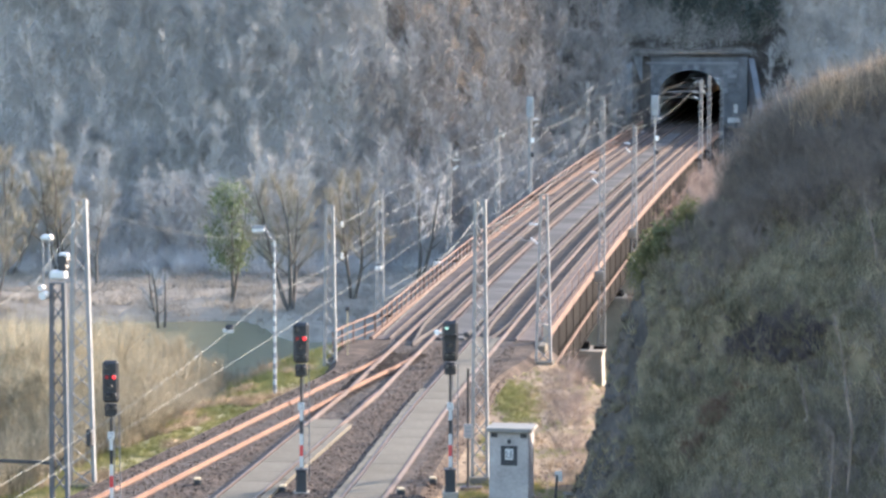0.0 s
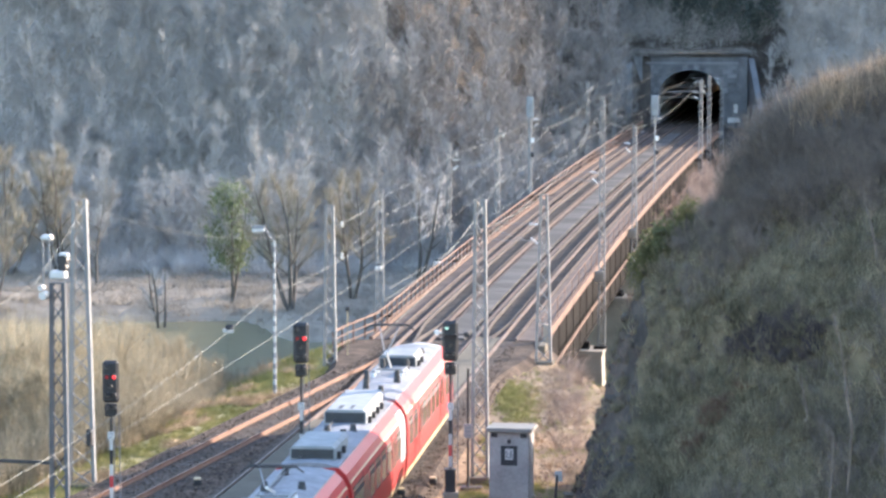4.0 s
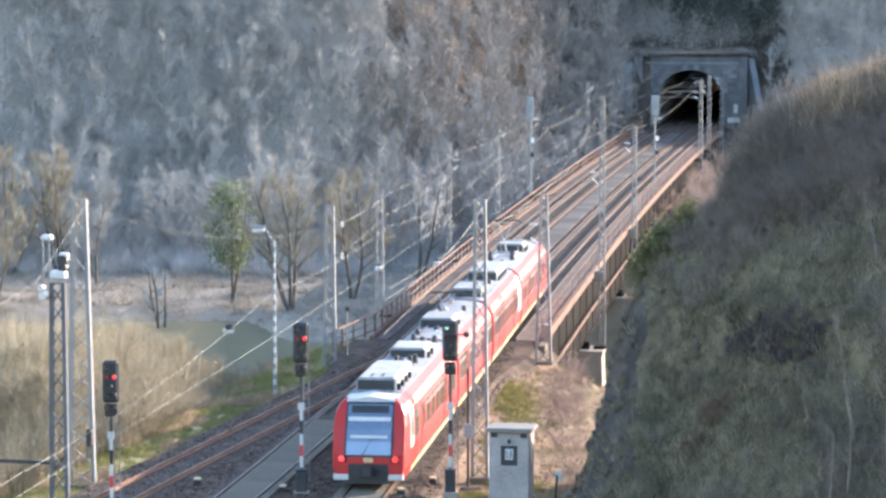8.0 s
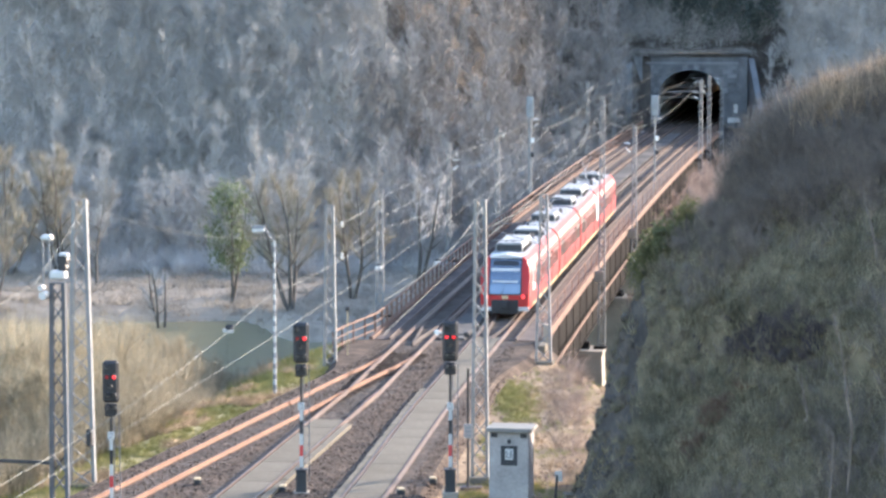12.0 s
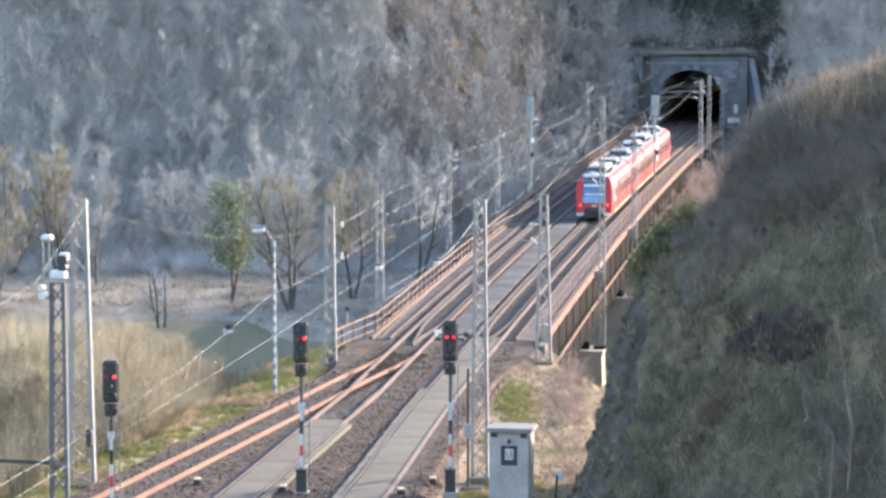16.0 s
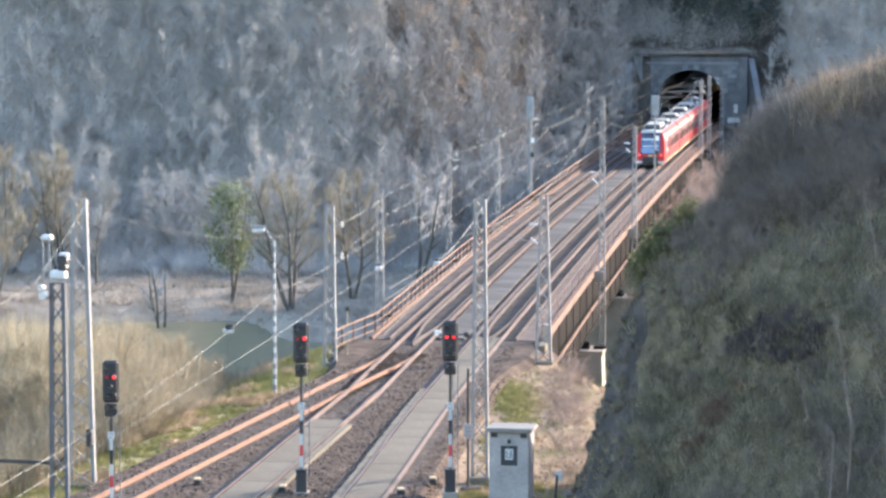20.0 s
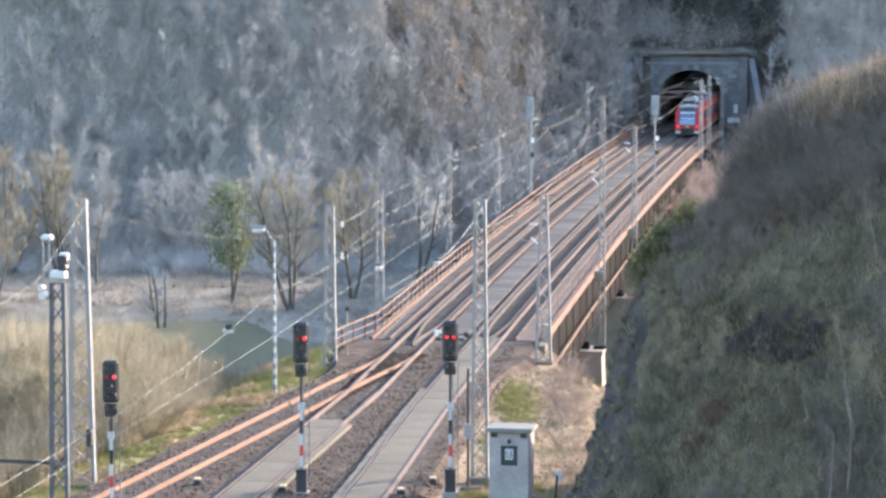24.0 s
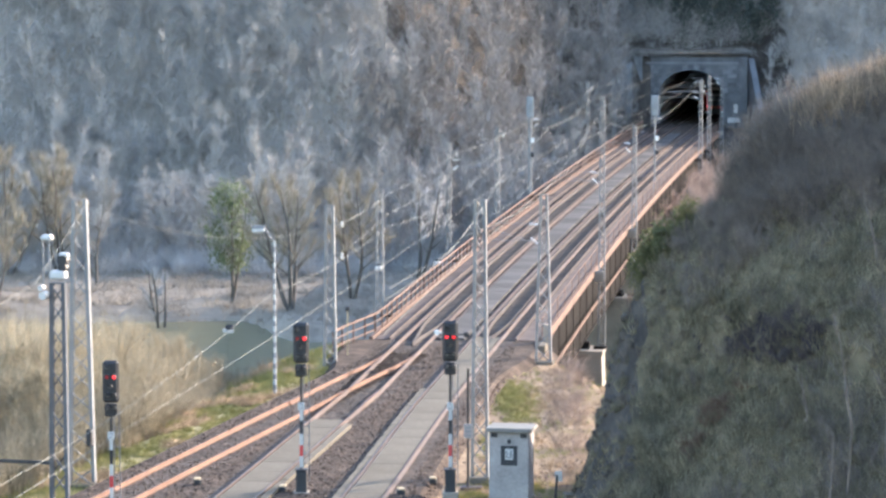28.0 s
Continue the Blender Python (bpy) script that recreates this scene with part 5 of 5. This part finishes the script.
scatter("cutting_woods", WOODS, beside_cutting, M["twig_sun_dimmed"], "leafless trees beside the cutting, darkened against the sun", "woods")
scatter("cutting_scrub", [brush_clump(66 + k) for k in range(4)], scrub_low, M["twig_sun_dimmed"], "leafless scrub beside the cutting, darkened against the sun", "undergrowth")
scatter("woodland", WOODS, spots, M["twig"], "grey-brown leafless woods covering the far slope", "woods")
scatter("undergrowth", [brush_clump(60 + k) for k in range(6)], low, M["twig"], "leafless brushwood under the far trees", "undergrowth")
scatter("evergreens", [conifer(80 + k, 5.5) for k in range(3)], firs or [(30, 425, 20, 0, 1, 1)], M["conifer"], "dark evergreens among the leafless woods", "woods")


# single trees on the far bank
def lone_tree(x, y, tree, label, crown="twig", name="tree"):
    t = empty(name, pose(x, y, ground_z(x, y) - 0.1), label, "tree", "trees on the far bank")
    (v1, f1), (v2, f2) = tree
    part("trunk", mesh_of("trunk", v1, f1, M["bark"]), None, t)
    part("crown", mesh_of("crown", v2, f2, M[crown]), None, t)
    return t


lone_tree(-22.3, 263.0, bare_tree(101, 8.5, 2.2, 15, 500, 0.16, 4, 0.35), "bare many-stemmed tree on the far river bank")
lone_tree(-12.2, 266.0, bare_tree(102, 13.2, 3.8, 34, 5200, 0.22, 3, 0.3, True, 0.014), "tall bare tree with a tan sunlit crown on the far bank", "twig_tan")
lone_tree(-7.5, 275.0, bare_tree(103, 12.5, 3.4, 26, 3800, 0.17, 2, 0.3, True, 0.014), "bare tree with a tan crown behind the railing", "twig_tan")
lone_tree(-36.0, 270.0, bare_tree(104, 9.0, 2.8, 18, 2000, 0.14, 2, 0.3, True, 0.016), "bare tree at the water's edge", "twig_tan")
lone_tree(-29.5, 284.0, bare_tree(105, 10.0, 3.0, 18, 2200, 0.15, 1, 0.3, True, 0.016), "bare grey tree before the wood")
lone_tree(-2.0, 288.0, bare_tree(106, 11.0, 3.0, 18, 900, 0.2, 2, 0.3), "bare grey tree beyond the bridge")
lone_tree(-33.5, 292.0, bare_tree(107, 13.0, 4.0, 24, 4200, 0.16, 3, 0.2, True, 0.016), "pale yellowish bare tree at the wood's edge", "twig_tan")
lone_tree(-38.5, 294.0, bare_tree(108, 13.0, 4.0, 24, 4200, 0.16, 3, 0.2, True, 0.016), "pale yellowish bare tree at the wood's edge", "twig_tan")
ivy_tree = lone_tree(-17.3, 272.0, bare_tree(109, 11.5, 2.2, 14, 1500, 0.16, 2, 0.3, True, 0.016), "bare tree overgrown with green ivy")
t = Twigs()
r = np.random.default_rng(5)
for k in range(150):
    c = np.array([r.normal() * 0.8, r.normal() * 0.8, r.uniform(3.0, 10.0)])
    for j in range(26):
        t.leaf(c + r.normal(size=3) * 0.36, 0.1, r)
part("ivy", mesh_of("ivy", *t.arrays(), M["ivy"]), None, ivy_tree, "green ivy leaves")

# reeds and thicket on the low ground beside the line
def thicket_top(x, y):
    """How high the thicket reaches: lower towards the line and the river."""
    return 0.9 - 0.68 * (max(x, -17.5) + 15.6) - 0.12 * (y - 170)


spots = []
for k in range(1300):
    y = rng.uniform(122, 208)
    edge = line_r(y) + (off_l(y) if y < 172 else -8.5) - 4.5
    x = edge - abs(rng.normal()) * 9 - rng.uniform(0, 3)
    if in_view(x, y, 4) and x > -34:
        h = min(4.0, thicket_top(x, y) - ground_z(x, y))
        if h > 0.5:
            spots.append((x, y, ground_z(x, y), rng.uniform(0, 6.28), h / 3.3 * rng.uniform(0.6, 1.0), rng.uniform(0.85, 1.1)))
scatter("thicket", [shrub(140 + k, 3.3, 30, 5, 0.014, 0.3) for k in range(6)], spots, M["thicket"], "tan leafless thicket and reeds on the low ground", "thicket")
willows = []
for k in range(330):
    y = rng.uniform(138, 210)
    x = rng.uniform(-31, -13.5)
    h = min(12.5, thicket_top(x, y) - ground_z(x, y))
    if h > 1.5:
        willows.append((x, y, ground_z(x, y), rng.uniform(0, 6.28), h / 7.0 * rng.uniform(0.75, 1.05), 1.1))
scatter("willow_scrub", [both(bare_tree(400 + k, 6.2, 1.5, 18, 900, 0.028, 6, 0.12, True, 0.012)) for k in range(6)], willows, M["thicket"], "tan leafless willow scrub along the near bank", "thicket")
spots = []
for k in range(330):
    y = rng.uniform(292, 303)
    x = rng.uniform(-44, 12)
    spots.append((x, y, ground_z(x, y), rng.uniform(0, 6.28), rng.uniform(0.4, 1.0) * (1 if k < 60 else 1.4), 1.0))
scatter("bank_bushes", [shrub(160 + k, 2.2, 24, 4, 0.025, 0.6) for k in range(4)], spots, M["twig"], "grey leafless bushes along the far bank", "bushes")

# brushwood, grass and a few saplings on the rocky spur
brush, straw, scrub = [], [], []
for k in range(12000):
    y = rng.uniform(97, 121.5)
    x = rng.uniform(4.8, 0.1325 * y + 2.5)
    z = ground_z(x, y)
    u = x * 120 / y
    top = smooth01((y - 114.5) / 3.5) * smooth01((u - 7.5) / 1.5)
    steep = abs(ground_z(x, y + 0.4) - ground_z(x, y - 0.4)) > 0.85 or abs(ground_z(x + 0.3, y) - ground_z(x - 0.3, y)) > 0.8
    steep = steep and u < 7.6
    bald = noise.noise((x * 0.55, y * 0.4, 21.0)) > 0.3
    if rng.random() < (0.9 - 0.5 * top) * (0.12 if steep else 0.75 if bald else 1.0):
        straw.append((x, y, z, rng.uniform(0, 6.28), rng.uniform(0.35, 1.0), rng.uniform(0.7, 1.3)))
    if rng.random() < 0.34 * top:
        brush.append((x, y, z, rng.uniform(0, 6.28), (rng.uniform(0.55, 1.0) + 0.35 * smooth01((y - 118) / 2)) * (0.4 + 0.6 * smooth01((u - 9.0) / 3)), rng.uniform(0.8, 1.1)))
    elif rng.random() < 0.03 + 0.3 * smooth01(noise.noise((x * 0.45, y * 0.35, 33.0)) * 2.2 - 0.3) + 0.09 * smooth01((u - 11.5) / 2) * smooth01((109 - y) / 3) and u > 6.5:
        scrub.append((x, y, z, rng.uniform(0, 6.28), rng.uniform(0.25, 0.75), 1.0))
scatter("dry_grass", [tuft(200 + k, 14, 0.55, 0.16) for k in range(5)], straw, M["olive"], "matted olive-grey dry grass on the rocky spur", "grass")
scatter("brushwood", [shrub(220 + k, 1.9, 34, 7, 0.014, 0.45) for k in range(5)], brush, M["twig_dark"], "dense dark brushwood on the crest of the spur", "brushwood")
scatter("scrub", [shrub(240 + k, 1.6, 14, 6, 0.014, 0.6) for k in range(4)], scrub, M["twig_dark"], "low leafless scrub on the slope of the spur", "scrub")
spots = []
for k in range(620):
    u = 12.9 + 4.8 * rng.random() ** 0.8
    y = rng.uniform(119.4, 122.0)
    x = u * y / 120
    spots.append((x, y, ground_z(x, y), rng.uniform(0, 6.28), rng.uniform(0.7, 1.1), 1.5))
scatter("reed_grass", [tuft(260 + k, 36, 1.35, 0.4) for k in range(4)], spots, M["reed"], "tall tan grass on the sunlit crest", "grass")
heath, dead = [], []
for k in range(130):
    u, dy = rng.uniform(10.4, 13.6), rng.normal() * 0.33
    y = 112.7 + dy - 1.0 * (u - 11)
    heath.append((u * y / 120, y, ground_z(u * y / 120, y), rng.uniform(0, 6.28), rng.uniform(0.5, 1.1), 0.8))
for cx, cy, n in ((9.15, 111.3, 26), (8.45, 110.7, 16), (9.5, 111.6, 14)):
    for k in range(n):
        x, y = cx + rng.normal() * 0.3, cy + rng.normal() * 0.25
        dead.append((x, y, ground_z(x, y), rng.uniform(0, 6.28), rng.uniform(0.5, 0.9), 0.8))
scatter("heather", [shrub(270 + k, 0.8, 22, 6, 0.012, 0.7) for k in range(4)], heath, M["heather"], "dark purple-brown heather along the rock band", "heather")
scatter("bracken", [shrub(280 + k, 0.8, 20, 6, 0.014, 0.7) for k in range(3)], dead, M["bracken"], "rust-brown dead bracken on the slope", "bracken")
for x, y, seed, h in ((12.6, 103.5, 301, 4.6), (9.3, 106.0, 302, 2.0), (14.6, 112.0, 303, 3.4), (10.9, 101.5, 304, 2.6), (13.4, 101.0, 305, 3.0), (8.2, 103.0, 306, 1.8), (11.8, 107.5, 307, 2.4), (13.9, 104.5, 308, 6.5), (13.2, 106.2, 309, 5.0), (12.0, 103.0, 310, 3.6)):
    (v1, f1), (v2, f2) = bare_tree(seed, h, 0.9, 8, 60, 0.05, 1, 0.3)
    s = empty("sapling", pose(x, y, ground_z(x, y)), "thin dark leafless sapling on the slope", "sapling", "saplings on the spur")
    part("trunk", mesh_of("trunk", v1, f1, M["twig_dark"]), None, s)
    part("crown", mesh_of("crown", v2, f2, M["twig_dark"]), None, s)



# broken rock on the cut face and along the rock band
def rock_chunk(seed):
    r = np.random.default_rng(seed)
    bm = bmesh.new()
    bmesh.ops.create_icosphere(bm, subdivisions=2, radius=1.0)
    v = np.array([p.co[:] for p in bm.verts])
    planes = r.normal(size=(9, 3))
    for n in planes:
        n = unit(n)
        d = v @ n
        v = v - np.outer(np.maximum(0, d - r.uniform(0.45, 0.8)), n)
    f = np.array([[w.index for w in face.verts] for face in bm.faces])
    bm.free()
    return v * r.uniform(0.7, 1.3, size=3), f


rocks = []
for k in range(5200):
    y = rng.uniform(99, 126)
    u = rng.uniform(4.7, 14.0)
    x = u * min(y, 120) / 120
    band = abs(y - 112.8 + 1.15 * (x - 10.3)) < 0.8
    if rng.random() < (0.22 if u < 7.0 else 0.16 if band and u > 8.5 else 0.012):
        rocks.append((x, y, ground_z(x, y) - 0.15, rng.uniform(0, 6.28), rng.uniform(0.1, 0.28), rng.uniform(0.7, 1.4)))
scatter("rock_outcrop", [rock_chunk(500 + k) for k in range(8)], rocks, M["rock"], "broken grey rock of the steep cut face", "rock")

# loose stones lying on the ballast and on the path beside it
def pebble(seed):
    r = np.random.default_rng(seed)
    v = np.array([(1, 0, 0), (-1, 0, 0), (0, 1, 0), (0, -1, 0), (0, 0, 0.8), (0, 0, -0.8)], float)
    f = np.array([(0, 2, 4), (2, 1, 4), (1, 3, 4), (3, 0, 4), (2, 0, 5), (1, 2, 5), (3, 1, 5), (0, 3, 5)])
    return v * r.uniform(0.6, 1.3, size=(6, 1)) + r.normal(size=(6, 3)) * 0.12, f


loose = []
for k in range(16000):
    y = 112 + 58 * rng.random() ** 1.4
    off = rng.uniform(off_l(y) - 1.9, 2.3)
    if abs(off) < 1.18 or (y < 140 and abs(off - off_m(y)) < 1.2):
        continue
    p = beside(y, off)
    loose.append((p.x, p.y, -0.165 if off < 1.8 else -0.3, rng.uniform(0, 6.28), rng.uniform(0.03, 0.062), rng.uniform(0.5, 0.9)))
for k in range(450):
    y = rng.uniform(124, 166)
    x = line_r(y) + rng.uniform(2.6, 7.5)
    loose.append((x, y, ground_z(x, y), rng.uniform(0, 6.28), rng.uniform(0.04, 0.11), rng.uniform(0.5, 0.9)))
scatter("loose_stones", [pebble(700 + k) for k in range(9)], loose, M["stone_bit"], "loose brown and grey stones on the ballast", "stones")

# green bushes on the spur's edge
t = Twigs()
r = np.random.default_rng(9)
for k in range(3000):
    p = unit(r.normal(size=3)) * (1.0, 1.0, 1.4) * r.uniform(0.45, 1.0)
    p *= 1.0 + 0.35 * noise.noise((p[0] * 1.7, p[1] * 1.7, p[2] * 1.7))
    t.leaf(p + (0, 0, 1.6), 0.06, r)
for x, y, z, s in ((8.0, 120.3, 9.5, 0.9), (7.35, 120.6, 8.7, 0.7), (8.9, 120.9, 10.4, 0.6)):
    b = empty("ivy_bush", pose(x, y, ground_z(x, y)), "green ivy-covered bush beside the spur", "bush", "green bushes")
    lift = z - ground_z(x, y) - 2.0 * s
    part("leaves", mesh_of("leaves", t.arrays()[0] * s + (0, 0, lift), t.arrays()[1], M["olive_leaf"]), None, b)
    st = Twigs()
    for j in range(5):
        st.stick((0.1 * j - 0.2, 0, -0.2), (r.normal() * 0.4, r.normal() * 0.4, lift + 1.2), 0.07, 0.02, 5)
    part("stem", mesh_of("stem", *st.arrays(), M["bark"]), None, b)
spots = []
for k in range(150):
    y = rng.uniform(232, 345)
    x = line_r(y) + 5.2 + abs(rng.normal()) * 4
    spots.append((x, y, ground_z(x, y), rng.uniform(0, 6.28), rng.uniform(0.75, 1.1), 1.0))
scatter("bridge_bushes", [both(bare_tree(320 + k, 9.6, 2.2, 16, 900, 0.04, 4, 0.2, True, 0.02)) for k in range(4)], spots, M["twig_pink"], "pinkish-grey bare bushes beside the bridge", "bushes")

# verges
spots, dry = [], []
for k in range(12000):
    y = rng.uniform(112, 176)
    if rng.random() < 0.62:
        x = line_r(y) + off_l(y) - 2.5 - 10.5 * rng.random() ** 1.3
    else:
        x = line_r(y) + rng.uniform(3.2, 12)
    if in_view(x, y, 2) and not (x > 4.5 and y < 121):
        (spots if noise.noise((x * 0.5, y * 0.3, 4.0)) > (-0.22 if x < line_r(y) else 0.12) else dry).append((x, y, ground_z(x, y), rng.uniform(0, 6.28), rng.uniform(0.3, 0.85) * (1.0 + 1.1 * smooth01((line_r(y) + off_l(y) - x - 4.5) / 5) if x < line_r(y) else 0.6), 1.0))
for cx, cy, rx, ry, n in ((3.3, 151.0, 0.75, 6.0, 800), (2.9, 126.4, 1.2, 1.2, 160), (1.9, 137.0, 0.5, 5.0, 90), (4.3, 122.6, 0.7, 1.2, 260), (1.1, 123.9, 0.6, 1.0, 160), (3.2, 121.6, 1.2, 0.5, 200)):
    for k in range(n):
        x, y = cx + rng.normal() * rx * 0.6, cy + rng.normal() * ry * 0.6
        spots.append((x, y, ground_z(x, y), rng.uniform(0, 6.28), rng.uniform(0.3, 0.7), 1.0))
scatter("verge_grass", [tuft(340 + k, 12, 0.4, 0.14) for k in range(4)], spots, M["blade"], "yellow-green grass on the line's verges", "grass")
weeds = []
for k in range(70):
    y = rng.uniform(125, 164)
    x = 5.6 + 0.03 * (y - 126) - abs(rng.normal()) * 0.8
    weeds.append((x, y, ground_z(x, y), rng.uniform(0, 6.28), rng.uniform(0.4, 1.0), 0.7))
scatter("weed_bushes", [shrub(420 + k, 2.2, 14, 5, 0.01, 0.35) for k in range(4)], weeds, M["twig_pink"], "thin reddish-tan leafless bushes at the foot of the rock", "bushes")
scatter("verge_straw", [tuft(360 + k, 12, 0.6, 0.14) for k in range(4)], dry, M["straw"], "dry straw and weeds on the line's verges", "grass")

spots = []
for k in range(2300):
    x = rng.uniform(-44, 14)
    y = rng.uniform(258 - 13 * smooth01((x + 16.5) / 6), 300)
    spots.append((x, y, ground_z(x, y), rng.uniform(0, 6.28), rng.uniform(0.8, 2.0), 0.8))
scatter("bank_grass", [tuft(380 + k, 12, 0.5, 0.3) for k in range(4)], spots, M["bank"], "dull grass on the far river bank", "grass")

# a boat on the far water's edge
boat = empty("rowing_boat", pose(-16.7, 259.5, -9.62, 0, 0, 75), "small white boat with a dark cover moored at the bank", "boat")
bm = bmesh.new()
ring_sweep(bm, [[(-w, y, 0.55 + u), (-w * 0.6, y, -0.15 + u), (w * 0.6, y, -0.15 + u), (w, y, 0.55 + u)] for y, w, u in ((-0.6, 0.3, -0.25), (-0.2, 0.36, -0.25), (0.3, 0.33, -0.22), (0.6, 0.18, -0.15), (0.75, 0.04, -0.1))])
part("hull", bm, M["white"], boat)
boat.scale = (0.65, 0.65, 0.65)
part("cover", boxed(-0.34, 0.34, -0.6, 0.35, 0.28, 0.95, bevel=0.2), M["black"], boat)


# ---- what moves ----
def motions():
    places = [(0.0, 26.5), (1.0, 37.8), (2.0, 47.8), (3.0, 59.5), (6.0, 95.2), (7.0, 109.3), (8.0, 122.7), (9.5, 142.9), (12.0, 181.8), (15.0, 232.4), (18.0, 280.3), (21.0, 325.8), (24.0, 364.0), (26.0, 388.0), (28.0, 410.5)]
    walk(train, [(t, pose(line_r(y), y, 0, 0, 0, -math.degrees(math.atan2(line_r(y + 70) - line_r(y), 70)))) for t, y in places])
    # the added vanes swing to change which lamps show
    for k, (vane, x, z) in enumerate(vanes):
        down, up = pose(x, -0.2, z), pose(x, -0.2, z, -80)
        before, after = (up, down) if k == 2 else (down, up)
        walk(vane, [(0.0, before), (9.6, before), (9.8, after), (28.0, after)])


motions()
